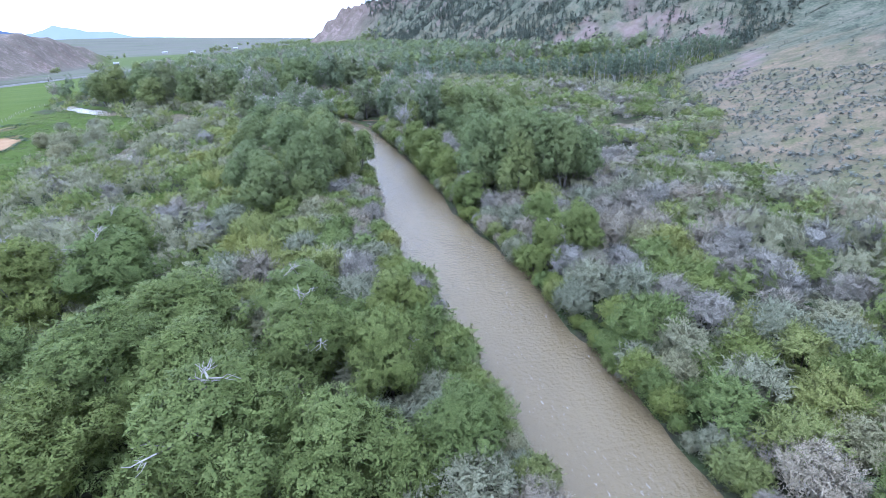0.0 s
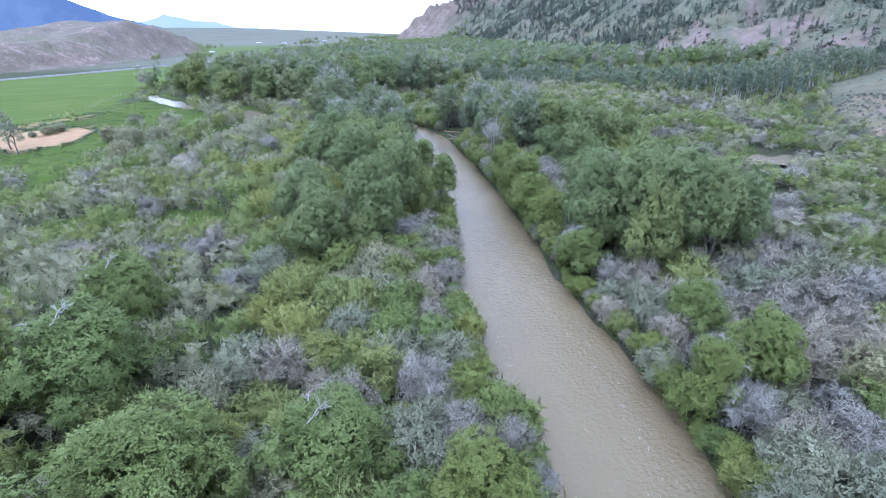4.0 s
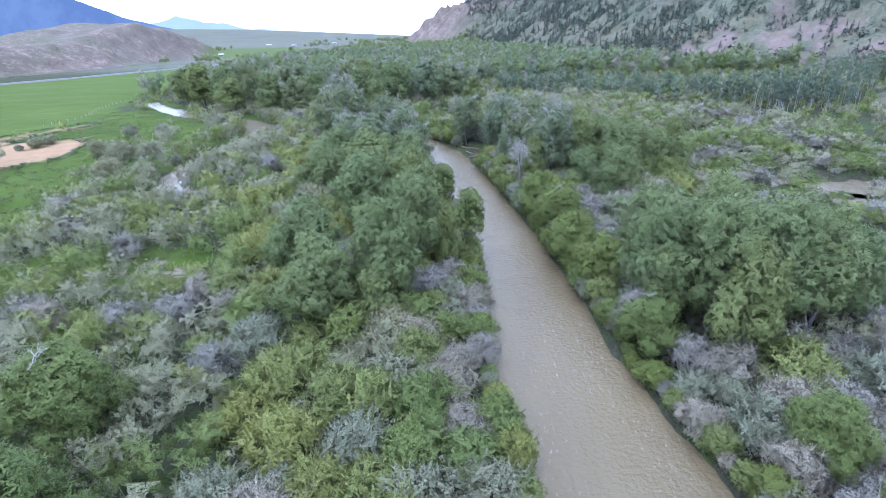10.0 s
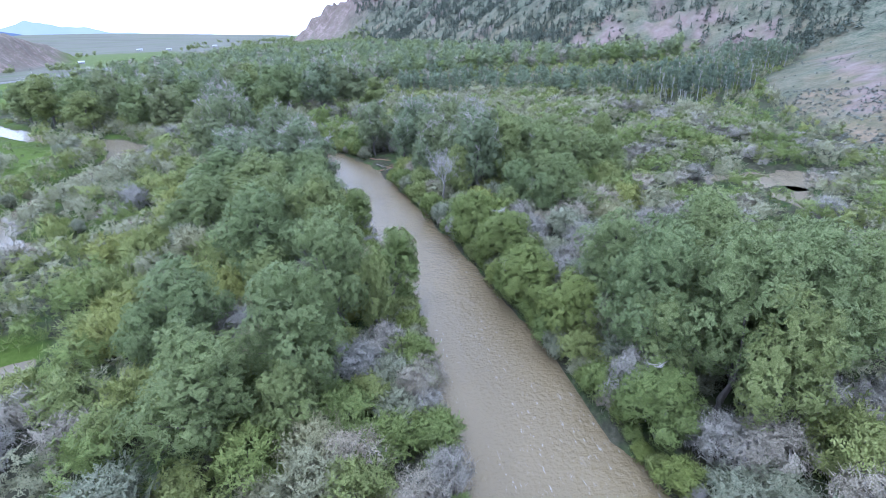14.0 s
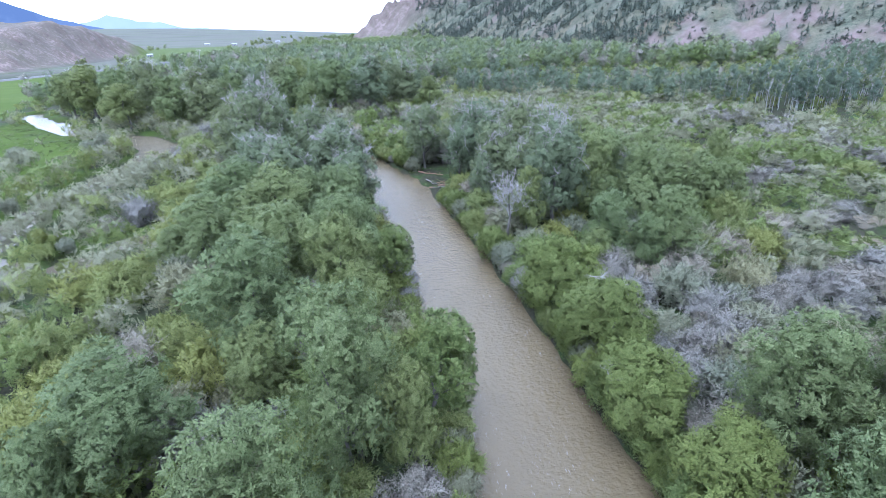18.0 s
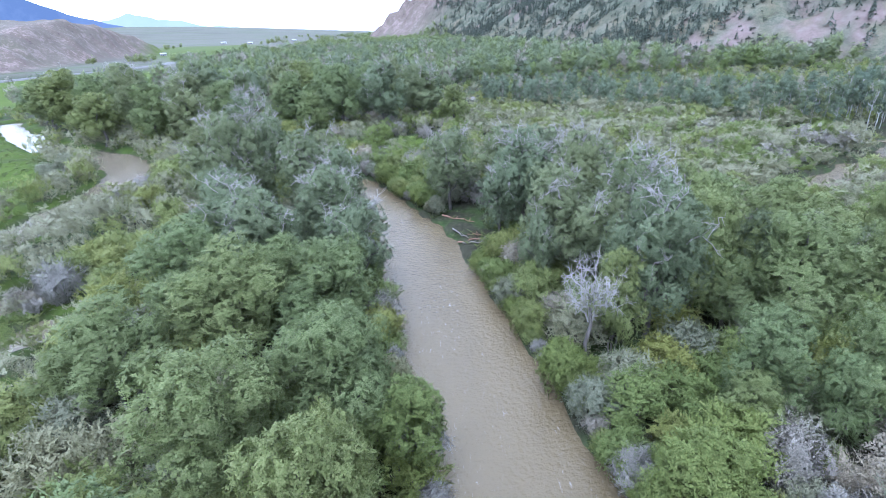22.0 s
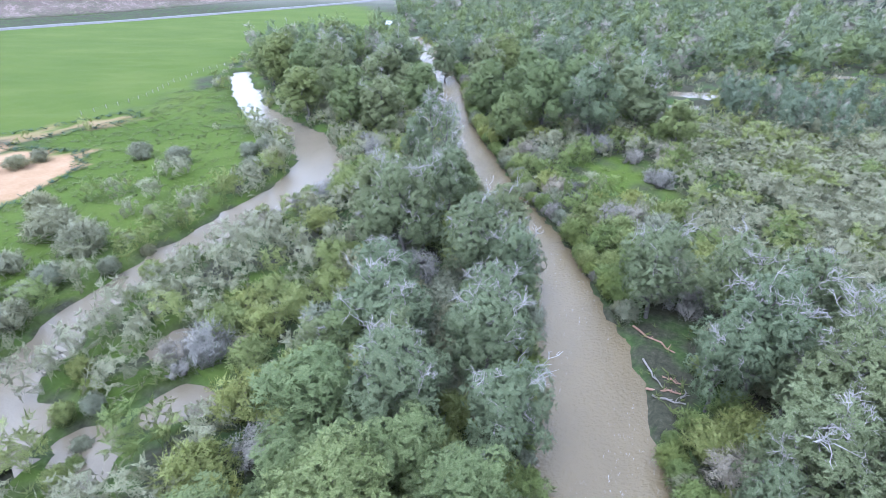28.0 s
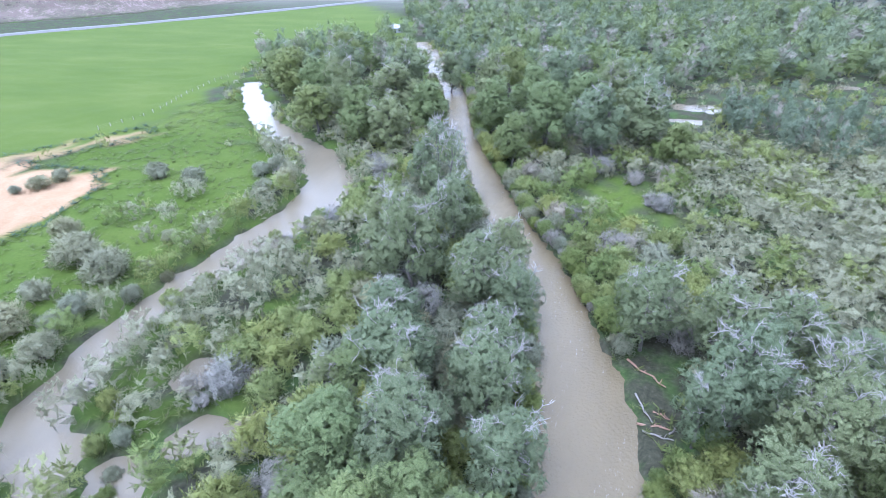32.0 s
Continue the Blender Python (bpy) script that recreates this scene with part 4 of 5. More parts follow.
MIXES = {"start": (0.36, 0.52, 0.86), "greyside": (0.1, 0.18, 0.54), "twigs": (0.08, 0.12, 0.5), "sea": (0.04, 0.34, 1.5), "west_start": (0.55, 0.72, 0.98), "bankside": (0.4, 0.6, 0.85), "golden": (0.14, 0.72, 1.0), "west": (0.05, 0.36, 0.98)}


def kind_at(x, y, u):
    """The mix of shrubs changes over the valley floor."""
    m = float(waves(np.array([x]), np.array([y]), 30, 61)[0]) * 0.22
    if x > 12:
        zone = "start" if y < 68 or x > 62 else "greyside" if y < 112 else "twigs" if 122 < y < 150 and x > 20 else "bankside" if y < 185 else "sea"
    else:
        zone = "west_start" if y < 64 else "bankside" if x > -13 else "golden" if x > -42 and 98 < y < 150 else "west"
    mix = MIXES[zone]
    u = u + m
    return "green" if u < mix[0] else "yellow" if u < mix[1] else "grey" if u < mix[2] else "bare"


def cover(x, y):
    """How thickly a place is grown with shrubs, 0 to 1."""
    c = np.ones(np.shape(x))
    c = c * (wet(x, y) > np.where(x > 38, 1.7, np.where(x < -35, np.where(y < 150, 1.6, 0.7), 0.3))) * (hill_rise(x, y)[0] < 5) * ~((x > 0) & (x < 10.5) & (y > 191) & (y < 208))
    c = c * (1 - 0.97 * soft_inside(x, y, MEADOW, 2)) * (1 - soft_inside(x, y, CLEARING, 1)) * (1 - soft_inside(x, y, FIELD_EDGE, 2)) * (1 - soft_inside(x, y, SAND_BAR, 1))
    for gx, gy, a, b in GLADES:
        c = np.where(np.hypot((x - gx) / a, (y - gy) / b) < 1, c * 0.15, c)
    return c


def set_shrub(k, x, y, h, r, rng):
    """A shrub of its own while there are fewer than 300 of its kind, else a place among the rest."""
    if COUNT[k] < 300:
        tagged(plant((SHRUBS if COUNT[k] < 90 else FAR_SHRUBS)[k][COUNT[k] % 4], x, y, h, r, OWN_H[k], 2.6, rng), group="willow thickets by the river")
        COUNT[k] += 1
    else:
        REST.append((x, y, h, r, k))
        take(x, y, r)


REST = []
MEADOW_SHRUBS = [(-110, 238, 4, 3.2), (-98, 237, 4, 3.2), (-132, 229, 3, 2.3), (-133, 224, 3, 3), (-136, 220, 2, 1.5), (-93, 202, 5.6, 5), (-83, 199.5, 5.6, 4.4), (-102, 207, 5, 3.2), (-90, 191, 3.2, 2.6), (-74, 196, 3, 1.9),
                 (-79.5, 190.5, 3.6, 2.8), (-85, 183, 5, 4.2), (-80, 186.5, 3, 2.4), (-74.5, 181, 4, 3.2), (-76, 175, 4, 3), (-82, 213, 2.6, 1.8), (-73.8, 203, 2.4, 1.4), (-86, 247, 3.2, 2.8), (-83, 250, 4, 2.8), (-75, 241.5, 5, 3), (-78, 237.5, 3.4, 3)]
EMERGENT = [(-65, 203, 3, 2), (-66.5, 200.5, 2.8, 1.6), (-66, 196.5, 3, 2), (-60, 232, 3.2, 2.4), (-61.6, 229, 2.6, 1.2), (-61.5, 218, 3, 1.7), (-64.6, 190.8, 1.9, 1), (-57, 226, 3, 2), (-57.5, 177, 2.6, 1.6), (-54, 175.5, 2.4, 1.4), (-50, 170, 2.2, 1.3), (-53.5, 171.5, 2.4, 1.5), (-48.5, 168, 2.2, 1.2), (-51.5, 173.5, 2.4, 1.5), (-47, 165.5, 2.4, 1.5)]


def thickets():
    rng = np.random.default_rng(5)
    for i, (x, y, h, r) in enumerate(MEADOW_SHRUBS):
        set_shrub("grey", x, y, h, r, rng)
    for i, (x, y, h, r) in enumerate(EMERGENT):
        set_shrub(("green", "grey", "yellow")[i % 3], x, y, h, r, rng)
    for x, y, h, r in ((-12.6, 176.3, 6, 2.6), (-3.8, 101.8, 5, 3.2), (50, 196, 5, 3.4), (40, 205, 4, 3)):
        set_shrub("yellow", x, y, h, r, rng)
    # The two banks of the river.
    line = smooth_line(RIVER_LINE, 8)
    d = np.gradient(line[:, :2], axis=0)
    d /= np.linalg.norm(d, axis=1)[:, None]
    run = np.concatenate([[0], np.cumsum(np.linalg.norm(np.diff(line[:, :2], axis=0), axis=1))])
    for sgn in (1, -1):
        for q in np.arange(60, run[-1] - 90, 1.9):
            p = np.array([np.interp(q, run, line[:, c]) for c in (0, 1, 2)])
            t = np.array([np.interp(q, run, d[:, c]) for c in (0, 1)])
            r = float(rng.uniform(1.0, 2.7))
            o = p[2] + r * rng.uniform(0.2, 0.7)
            x, y = p[0] + sgn * t[1] * o, p[1] - sgn * t[0] * o
            if 188 < y < 207 and sgn > 0 or not free(x, y, r, 0.32):
                continue
            u = rng.random()
            k = "green" if u < 0.5 else "grey" if u < 0.72 else "yellow" if u < 0.86 else "bare"
            set_shrub(k, float(x), float(y), r * float(rng.uniform(1.2, 1.8)), r, rng)
    n = 20000
    y = rng.uniform(20, 300, n)
    x = rng.uniform(0, 1, n)
    left, right = np.where(y < 120, -66, -100), np.where(y < 130, 74, 104)
    x = left + (right - left) * x
    ok = rng.random(n) < cover(x, y)
    near = to_line(x, y, RIVER_LINE)[0] + 0.3 * np.maximum(0, y - 190)
    big = rng.uniform(0, 1, n)
    order = np.argsort(near - 14 * big)
    for i in order:
        if not ok[i]:
            continue
        px, py = float(x[i]), float(y[i])
        r = (1.6 + 2.1 * float(big[i]) ** 1.5)
        if not free(px, py, r, 0.44 if px > 24 and py > 185 else 0.55 if px < -12 else 0.5):
            continue
        if px > 24 and py > 185:
            r *= 1.2
        set_shrub(kind_at(px, py, float(rng.random())), px, py, r * float(rng.uniform(1.05, 1.55)) * (0.8 if px > 14 and py > 185 else 0.72 if px > 48 and py > 105 else 1), r, rng)


thickets()
for ob in COTTON + OLD + YOUNG + [LEANING] + FAR_TREES + WHITE_TREE + [s for d in (SHRUBS, FAR_SHRUBS) for k in d.values() for s in k]:
    park(ob)


# ---- what nobody could count ----
def stuff(name, label, category, material, patterns, places, height=land):
    """One object of many small plants: patterns of corners and faces set down at places (x, y, width, height)."""
    vs, fs, ns, k = [], [], [], 0
    rng = np.random.default_rng(len(places))
    p = np.array(places)
    z = height(p[:, 0], p[:, 1])
    for i, (x, y, w, h) in enumerate(places):
        v, f, *n = patterns[i % len(patterns)]
        a = rng.uniform(0, 6.283)
        c, s = np.cos(a), np.sin(a)
        q = v * (w, w, h)
        vs.append(np.column_stack([q[:, 0] * c - q[:, 1] * s + x, q[:, 0] * s + q[:, 1] * c + y, q[:, 2] + z[i]]))
        fs.append(f + k)
        if n:
            ns.append(np.column_stack([n[0][:, 0] * c - n[0][:, 1] * s, n[0][:, 0] * s + n[0][:, 1] * c, n[0][:, 2]]))
        k += len(v)
    tagged(new(name, mesh_of(name, np.concatenate(vs), np.concatenate(fs), material, normals=np.concatenate(ns) if ns else None)), label, category, kind="stuff")


def small_crown(rng, n, size, lobes=3, tall=0.0, wide=0.55):
    """A crown of unit radius and height for far plants; tall: its true height in radii."""
    hh = tall or 1.25
    ls = [(np.array((0, 0, 0.55 * hh if tall else 0.42)), 0.6 if tall else 0.8, 0.4 * hh / 0.62 if tall else 0.82)]
    for i in range(lobes):
        k = 0.62 * np.sqrt((i + 0.5) / lobes) * (0.85 if tall else 1)
        z = hh * (0.25 + 0.62 * (i + 0.5) / lobes) if tall else 0.36 + 0.62 * np.sqrt(1 - k * k)
        if tall:
            k *= 1.15 - 0.75 * (i + 0.5) / lobes
        ls.append((np.array((k * np.cos(i * 2.4), k * np.sin(i * 2.4), z)) * rng.uniform(0.9, 1.1, 3), 0.4 if tall else 0.36, 0.95))
    v, f, nn = join(crown_pieces(rng, ls, n, size, wide, 0.35, 5, 0.16, 2.0))
    return v / (1, 1, hh), f, nn


R1 = np.random.default_rng(23)
SMALL = [small_crown(R1, 135, 0.275, 9) for _ in range(5)]
TINY = [small_crown(R1, 55, 0.42, 3) for _ in range(4)]
TALL = [small_crown(R1, 100, 0.42, 9, 2.7) for _ in range(5)]
SLIM = [small_crown(R1, 120, 0.42, 7, 5.0) for _ in range(4)]
for kind, words in (("green", "green"), ("yellow", "yellow-green"), ("grey", "silvery grey"), ("bare", "leafless grey")):
    spots = [(x, y, r, h) for x, y, h, r, k in REST if k == kind]
    if spots:
        stuff("far_willows", words + " willow shrubs filling the valley floor", "shrubs", LEAF["twig" if kind == "bare" else kind], SMALL, spots)


def scatter(n, box, seed, keep):
    rng = np.random.default_rng(seed)
    x, y = rng.uniform(box[0], box[1], n), rng.uniform(box[2], box[3], n)
    ok = keep(x, y, rng)
    return x[ok], y[ok], rng


def woods():
    x, y, rng = scatter(3000, (-190, 215, 300, 800), 71, lambda x, y, g: (hill_rise(x, y)[0] <= 0) & (wet(x, y) > 1.5) & ~inside(x, y, FIELD_EDGE) & ((y > 352) | ((x > -30) & (x < 20) & (y > 325))) & ~((x > 20) & (y < 372)))
    sets = {"cottonwood": [], "silver": [], "aspen": [], "green": [], "twig": []}
    for a, b in zip(x, y):
        k = rng.choice(["cottonwood", "silver", "aspen", "green", "twig"], p=(0.27, 0.33, 0.18, 0.12, 0.1))
        h = rng.uniform(8, 14)
        sets[k].append((a, b, rng.uniform(3.4, 6.0), h * (0.75 if k == "green" else 1)))
    for k, spots in sets.items():
        stuff("far_woods", "distant " + {"cottonwood": "dark green", "silver": "grey-green", "aspen": "light green", "green": "bright green", "twig": "bare grey-topped"}[k] + " cottonwood woods on the valley floor", "woods", LEAF[k], TALL, spots)


woods()


def brush():
    """Low willows beyond the thickets, and at the edges of the valley."""
    x, y, rng = scatter(5200, (-190, 215, 20, 420), 73, lambda x, y, g: (g.random(len(x)) < cover(x, y)) & ((x < np.where(y < 120, -66, -100)) | (x > np.where(y < 130, 74, 104)) | (y > 300)) & (hill_rise(x, y)[0] < 2))
    sets = {"green": [], "yellow": [], "grey": []}
    for a, b in zip(x, y):
        k = rng.choice(["green", "yellow", "grey"], p=(0.3, 0.3, 0.4))
        w = rng.uniform(1.2, 2.8)
        sets[k].append((a, b, w, w * rng.uniform(1.1, 1.6)))
    for k, spots in sets.items():
        stuff("far_willows", {"green": "green", "yellow": "yellow-green", "grey": "silvery grey"}[k] + " low willow brush covering the flats", "shrubs", LEAF[k], TINY, spots)


brush()


ASPEN_LINE = ((24, 56, 80, 105, 135, 170, 232), (316, 300, 282, 262, 262, 296, 345))


def aspens():
    """The aspen stand at the foot of the mountain."""
    x, y, rng = scatter(1700, (24, 232, 232, 372), 79, lambda x, y, g: (np.abs(y - np.interp(x, *ASPEN_LINE)) < 22) & (hill_rise(x, y)[0] <= 2) & (wet(x, y) > 1))
    n = 0
    for a, b in sorted(zip(x, y), key=lambda p: p[1] - 0.4 * p[0]):
        h = rng.uniform(9, 13.5)
        if n < 170:
            tagged(copy_thing(ASPEN[n % 3], at_place(a, b, float(rng.uniform(0.8, 1.15)), h / 12, float(rng.uniform(0, 360)))), group="aspen stand")
        n += 1
    rest = sorted(zip(x, y), key=lambda p: p[1] - 0.4 * p[0])[170:]
    stuff("far_aspens", "bare white-stemmed aspens among the stand", "woods", LEAF["twig"], SLIM, [(a, b, rng.uniform(1.0, 1.6), rng.uniform(9, 12.5)) for a, b in rest[::4]])
    stuff("far_aspens", "light green aspens in a dense stand", "woods", LEAF["aspen"], SLIM, [(a, b, rng.uniform(1.7, 2.4), rng.uniform(8, 12)) for a, b in rest])
    for ob in ASPEN:
        park(ob)


aspens()


def hillside():
    cone = [conifer_pieces(R1, 1.0, q) for q in (0.3, 0.24, 0.34, 0.28, 0.38)]
    x, y, rng = scatter(56000, (40, 480, 330, 1480), 83, lambda x, y, g: (hill_rise(x, y)[0] > 4) & (hill_rise(x, y)[0] < 150) & (g.random(len(x)) < 0.16 + 0.75 * step(waves(x, y, 110, 91), -0.1, 0.5)) & (np.hypot(x - 200, y - 415) > 8 + 45 * g.random(len(x))))
    stuff("conifers", "dark green conifers scattered over the mountainside", "woods", LEAF["pine"], cone, [(a, b, h * 0.9, h) for a, b, h in zip(x, y, rng.uniform(3, 10, len(x)))][:6000], mountain_height)
    x, y, rng = scatter(13000, (54, 150, 10, 235), 89, lambda x, y, g: (hill_rise(x, y)[0] > 0.6) & (g.random(len(x)) < 0.62 + 0.3 * waves(x, y, 18, 92)))
    x2, y2, _ = scatter(8000, (54, 330, -30, 430), 90, lambda x, y, g: (hill_rise(x, y)[0] > 2) & (g.random(len(x)) < 0.35 + 0.4 * waves(x, y, 40, 93)))
    x, y = np.concatenate([x, x2]), np.concatenate([y, y2])
    x3, y3, _ = scatter(16000, (60, 420, 340, 1000), 94, lambda x, y, g: (hill_rise(x, y)[0] > 6) & (hill_rise(x, y)[0] < 150) & (g.random(len(x)) < 0.3 + 0.6 * waves(x, y, 60, 95)))
    bush = [small_crown(R1, 14, 0.75, 2) for _ in range(4)]
    stuff("mountain_brush", "dark low juniper brush dotted over the mountainside", "shrubs", LEAF["juniper"], bush, [(a, b, w, w) for a, b, w in zip(x3, y3, rng.uniform(0.6, 1.9, len(x3)))][:6000], mountain_height)
    tuft = [small_crown(R1, 15, 0.66, 2) for _ in range(5)]
    stuff("sagebrush", "low grey-green sagebrush dotted over the dry slope", "shrubs", LEAF["sage"], tuft, [(a, b, w, w) for a, b, w in zip(x, y, 0.22 + 0.6 * rng.random(len(x)) ** 2)])


hillside()


# ---- small things ----
def fallen_logs():
    """Driftwood and fallen trunks on the east bank."""
    rng = np.random.default_rng(3)
    red = bark("split_red_wood", (0.16, 0.08, 0.05), (0.27, 0.17, 0.12))
    rows = [(3.1, 206.3, 8.0, 202.4, 0.2, 1), (4.4, 200.2, 6.5, 195.9, 0.16, 0), (6.5, 198.0, 8.5, 197.2, 0.15, 1), (4.8, 195.6, 8.4, 195.5, 0.2, 1), (5.4, 194.4, 8.8, 194.0, 0.17, 0), (8.3, 194.8, 9.0, 195.9, 0.15, 0),
            (13.9, 115.8, 16.4, 113.4, 0.14, 0), (12.4, 133.0, 15.2, 131.0, 0.12, 0)]
    for x0, y0, x1, y1, r, tint in rows:
        z0, z1 = land(np.array([x0, x1]), np.array([y0, y1]))
        cx, cy, cz = (x0 + x1) / 2, (y0 + y1) / 2, (z0 + z1) / 2 + r * 0.8
        root = tagged(new("fallen_log"), "split reddish fallen trunk on the bank" if tint else "weathered grey driftwood log on the bank", "log")
        root.location = (cx, cy, cz)
        a, b = np.array((x0 - cx, y0 - cy, z0 + r * 0.7 - cz)), np.array((x1 - cx, y1 - cy, z1 + r * 0.7 - cz))
        wood = red if tint else TWIG
        part("trunk", mesh_of("trunk", *tube(bent(rng, a, b, 6, 0.16), np.linspace(r * 0.8, r * 0.4, 6), 8), wood, True), root)
        for k in (0.45, 0.7, 0.85):
            p = a + (b - a) * k
            part("branch_stub", mesh_of("branch_stub", *tube(bent(rng, p, p + np.array((rng.uniform(-0.6, 0.6), rng.uniform(-0.6, 0.6), rng.uniform(0.3, 0.7))), 3, 0.05), (r * 0.35, r * 0.25, r * 0.1), 5), wood, True), root)


fallen_logs()


def white_house(x, y, w, d, h, turn):
    """A far farm building: walls, gabled roof, door and windows."""
    z = float(land(np.array([x]), np.array([y]))[0])
    root = tagged(new("farm_building"), "small white farm building far down the valley", "building")
    root.matrix_world = pose(x, y, z, 0, 0, turn)
    a = Mat("white_siding")
    white = a.done(a.ramp(a.noise(1.5), [(0.3, (0.2, 0.2, 0.195)), (0.7, (0.27, 0.27, 0.265))]), 0.7)
    a = Mat("metal_roof")
    grey = a.done(a.ramp(a.noise(0.8), [(0.3, (0.22, 0.225, 0.235)), (0.7, (0.3, 0.305, 0.315))]), 0.5)
    a = Mat("dark_window")
    dark = a.done(a.ramp(a.noise(2.0), [(0.3, (0.03, 0.035, 0.04)), (0.7, (0.06, 0.065, 0.07))]), 0.15)
    X, Y = w / 2, d / 2
    v = [(-X, -Y, -0.5), (X, -Y, -0.5), (X, Y, -0.5), (-X, Y, -0.5), (-X, -Y, h), (X, -Y, h), (X, Y, h), (-X, Y, h), (-X, 0, h * 1.5), (X, 0, h * 1.5)]
    part("wall", mesh_of("wall", v, [(0, 1, 5, 4), (2, 3, 7, 6), (1, 2, 6, 9, 5), (3, 0, 4, 8, 7), (3, 2, 1, 0)], white), root)
    X2, Y2, t = X + 0.5, Y + 0.6, 0.2
    lo = h - 0.6 * (h * 0.5 / Y)
    v = [(-X2, -Y2, lo), (X2, -Y2, lo), (X2, 0, h * 1.5), (-X2, 0, h * 1.5), (X2, Y2, lo), (-X2, Y2, lo)]
    v += [(p, q, r + t) for p, q, r in v]
    part("roof", mesh_of("roof", v, [(6, 7, 8, 9), (9, 8, 10, 11), (0, 3, 2, 1), (3, 5, 4, 2), (0, 1, 7, 6), (4, 5, 11, 10), (1, 2, 8, 7), (2, 4, 10, 8), (3, 0, 6, 9), (5, 3, 9, 11)], grey), root)
    for name, u, wid, lo, hi in (("door", 0.0, 1.2, 0.0, 2.1), ("window", -0.3 * w, 1.4, 1.0, 2.2), ("window", 0.3 * w, 1.4, 1.0, 2.2)):
        e = -Y - 0.05
        v = [(u - wid / 2, e, lo), (u + wid / 2, e, lo), (u + wid / 2, e, hi), (u - wid / 2, e, hi)]
        v += [(p, q + 0.1, r) for p, q, r in v]
        part(name, mesh_of(name, v, [(0, 1, 2, 3), (4, 7, 6, 5), (0, 4, 5, 1), (1, 5, 6, 2), (2, 6, 7, 3), (3, 7, 4, 0)], dark), root)


for spot in ((-385, 1004, 8, 6, 3, 20), (-559, 1816, 15, 8, 3.5, 10), (-432, 1640, 12, 7, 3.5, 5), (-350, 1800, 12, 7, 3.5, 0), (-150, 470, 9, 6, 3, 30), (-128, 500, 8, 6, 3, 10)):
    white_house(*spot)


def far_trees():
    """Trees by the road and the farms."""
    rng = np.random.default_rng(41)
    spots = [(-440, 810), (-380, 800), (-330, 790), (-318, 782), (-300, 770), (-262, 748), (-250, 742), (-240, 735), (-318, 1198), (-560, 1420)]
    clumps = [(x + rng.uniform(-5, 5), y + rng.uniform(-5, 5), rng.uniform(2.6, 4.6), rng.uniform(6, 11)) for x, y in spots for _ in range(4)]
    farms = [(rng.uniform(-700, -150), rng.uniform(1250, 2400)) for _ in range(12)]
    clumps += [(x + rng.uniform(-22, 22), y + rng.uniform(-14, 14), rng.uniform(4, 7), rng.uniform(8, 13)) for x, y in farms for _ in range(6)]
    stuff("far_woods", "round dark trees by the road and the farms", "woods", LEAF["cottonwood"], TALL, clumps)
    places = [(rng.uniform(-170, 60), rng.uniform(800, 1150), rng.uniform(4, 7), rng.uniform(8, 14)) for _ in range(420)]
    places += [(x, y, rng.uniform(6, 10), rng.uniform(9, 15)) for x, y in zip(rng.uniform(-420, 20, 330), rng.uniform(1150, 2300, 330)) if hill_rise(np.array([x]), np.array([y]))[0][0] <= 0 and x > -60 - 0.2 * (y - 1150)]
    stuff("far_woods", "dark trees along the road and the river far down the valley", "woods", LEAF["cottonwood"], TALL, places)


far_trees()


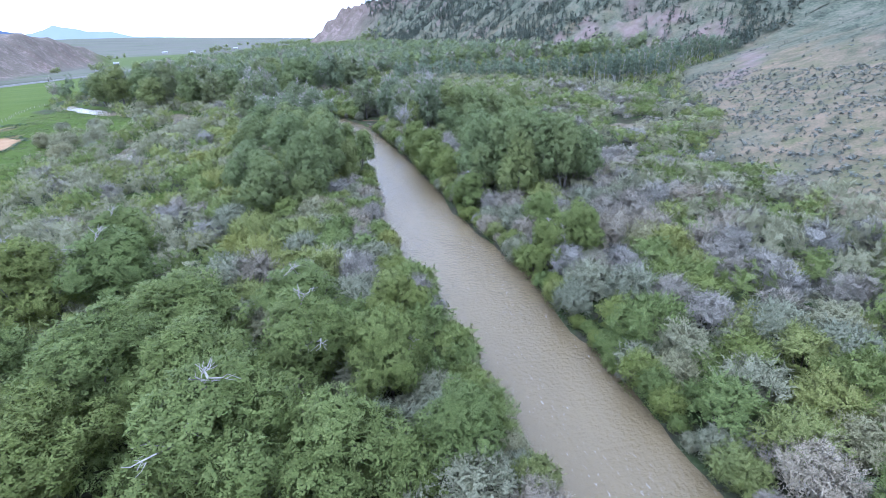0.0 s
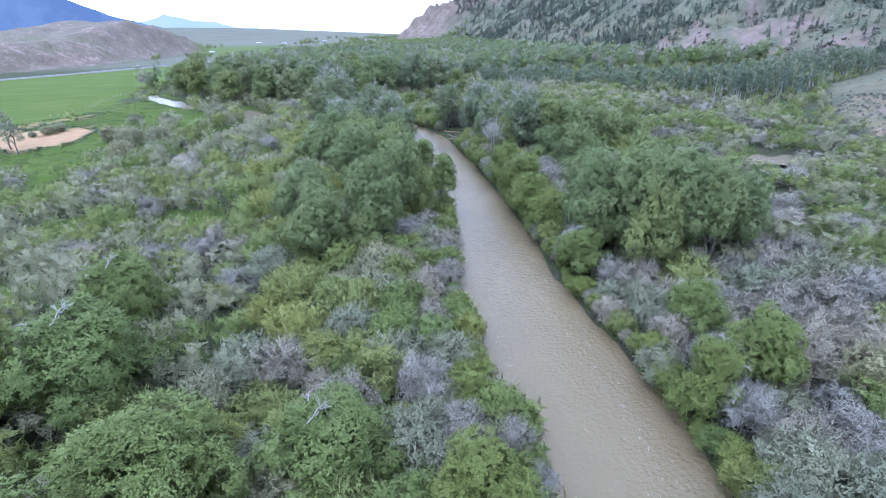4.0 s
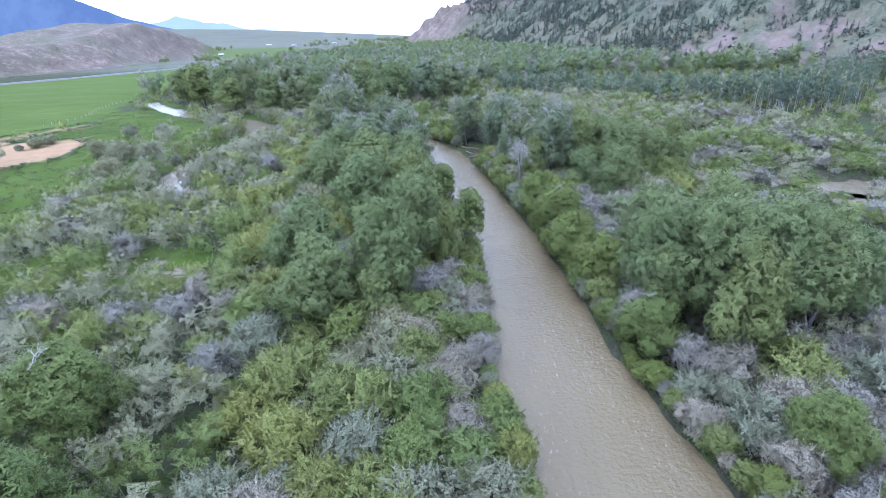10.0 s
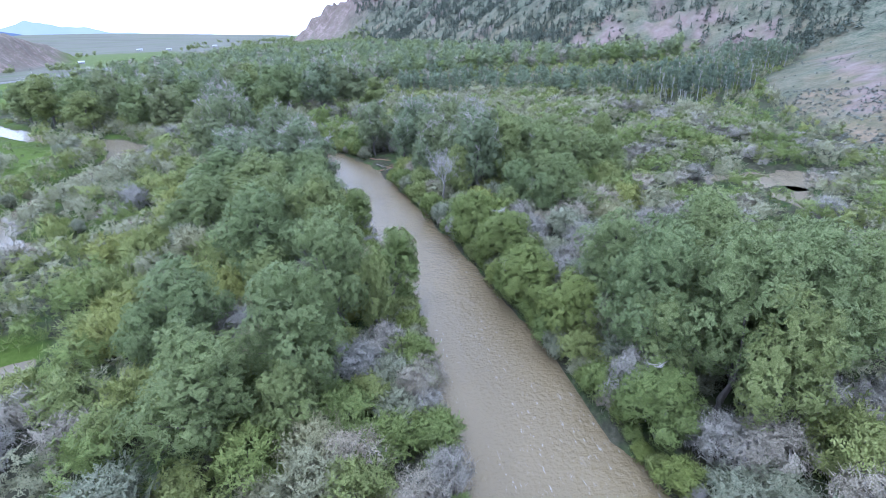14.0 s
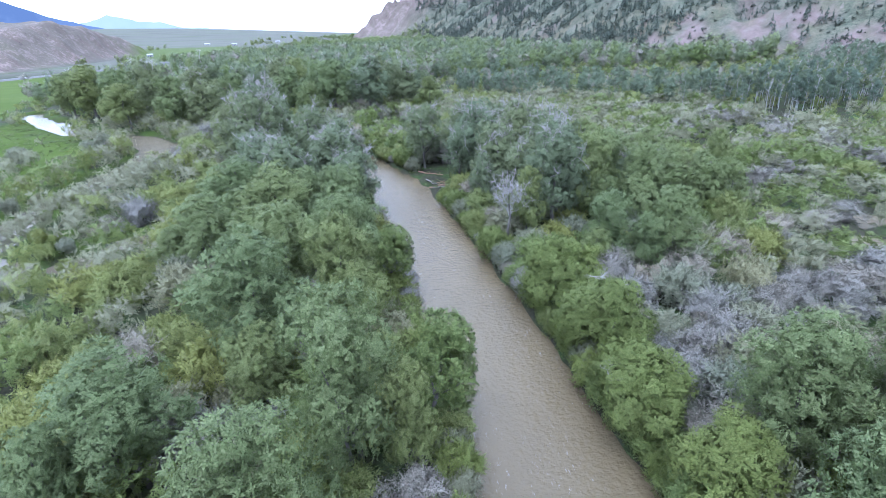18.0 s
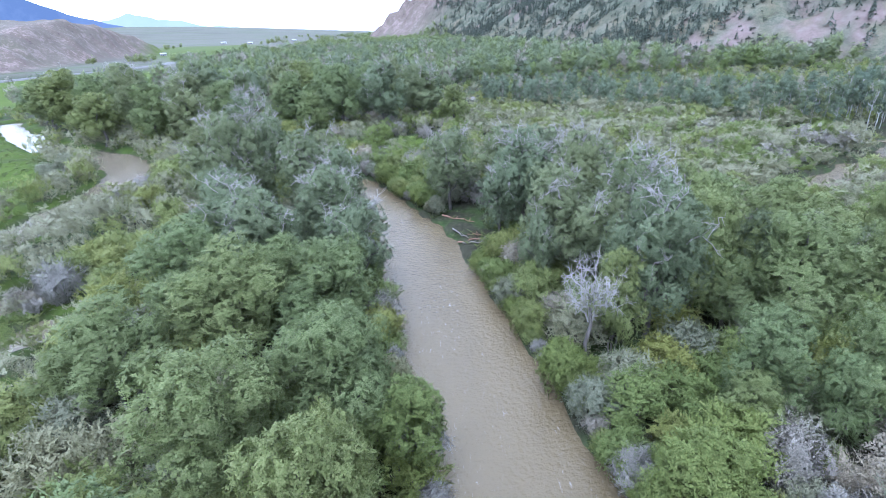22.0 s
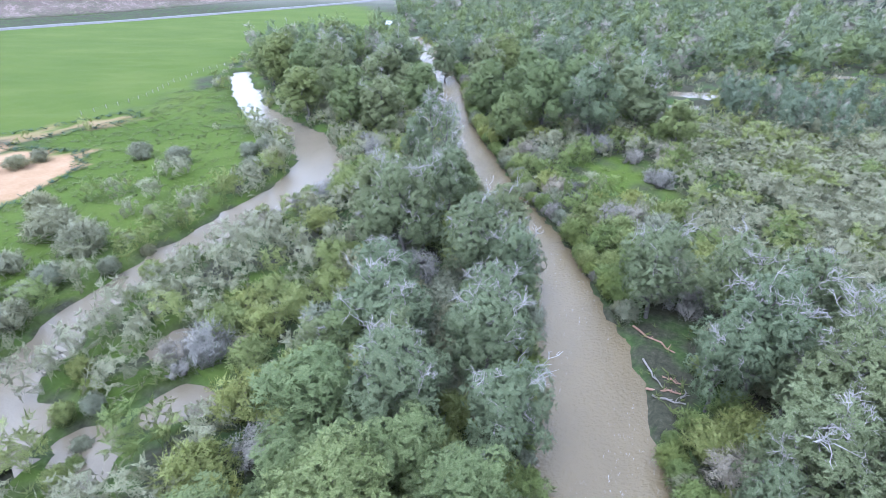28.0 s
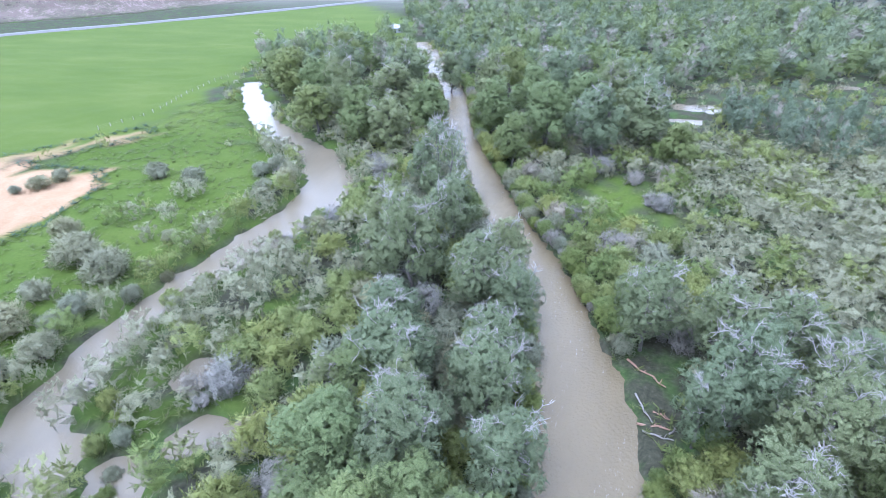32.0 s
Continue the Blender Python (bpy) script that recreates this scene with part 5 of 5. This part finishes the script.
def grasses():
    """Tufts of grass on the meadow and dark rushes round the sand bar."""
    rng = np.random.default_rng(47)
    tuft = []
    for _ in range(4):
        a = rng.uniform(0, 6.283, 7)
        out = np.column_stack([np.cos(a), np.sin(a), np.full(7, 0.45)])
        tuft.append(blades(rng, out * 0.4 + (0, 0, 0.15), out, np.tile((0.0, 0.0, 1.0), (7, 1)), 0.85, 0.2))
    x, y, g = scatter(16000, (-165, -60, 145, 320), 49, lambda x, y, g: (soft_inside(x, y, MEADOW, 2) > 0.4) & (wet(x, y) > 0.4) & ~inside(x, y, SAND_BAR) & (g.random(len(x)) < 0.55 + 0.5 * waves(x, y, 9, 77)))
    stuff("meadow_grass", "tall green grass in tufts over the wet meadow", "grass", LEAF["grass"], tuft, [(a, b, w, w * 1.1) for a, b, w in zip(x, y, g.uniform(0.45, 0.95, len(x)))])
    d = lambda x, y: np.minimum(to_line(x, y, SAND_BAR + SAND_BAR[:1])[0], to_line(x, y, MUD_BAR + MUD_BAR[:1])[0])
    x, y, g = scatter(5200, (-185, -100, 180, 290), 51, lambda x, y, g: (d(x, y) < 3.2) & ~inside(x, y, SAND_BAR) & ~inside(x, y, MUD_BAR))
    stuff("rushes", "dark green rushes edging the sand bar", "grass", LEAF["rush"], tuft, [(a, b, w, w * 1.2) for a, b, w in zip(x, y, g.uniform(0.7, 1.3, len(x)))])
    x, y, g = scatter(9000, (-66, 104, 20, 300), 53, lambda x, y, g: (wet(x, y) > 0.2) & (hill_rise(x, y)[0] < 3) & ((cover(x, y) < 0.4) | (wet(x, y) < 3)))
    stuff("bank_grass", "rank green grass along the banks and in the glades", "grass", LEAF["grass"], tuft, [(a, b, w, w) for a, b, w in zip(x, y, g.uniform(0.5, 1.2, len(x)))])


grasses()


def field_fence():
    """The fence between the pasture and the wet meadow: posts and two wires."""
    line = smooth_line([(-158, 262, 0), (-156, 283, 0), (-162, 303, 0), (-166, 330, 0), (-160, 350, 0)], 6)
    run = np.concatenate([[0], np.cumsum(np.linalg.norm(np.diff(line[:, :2], axis=0), axis=1))])
    root = tagged(new("fence"), "weathered post and wire fence along the pasture", "fence")
    tops = []
    for q in np.arange(0, run[-1], 4.0):
        x, y = np.interp(q, run, line[:, 0]), np.interp(q, run, line[:, 1])
        z = float(land(np.array([x]), np.array([y]))[0])
        part("post", mesh_of("post", *tube([(x, y, z - 0.3), (x, y, z + 0.6), (x + 0.03, y, z + 1.3)], (0.09, 0.085, 0.07), 6), DEAD, True), root)
        tops.append((x, y, z + 1.15))
    for drop in (0.0, 0.5):
        part("wire", mesh_of("wire", *tube([(a, b, c - drop) for a, b, c in tops], [0.012] * len(tops), 3), TWIG), root)


field_fence()
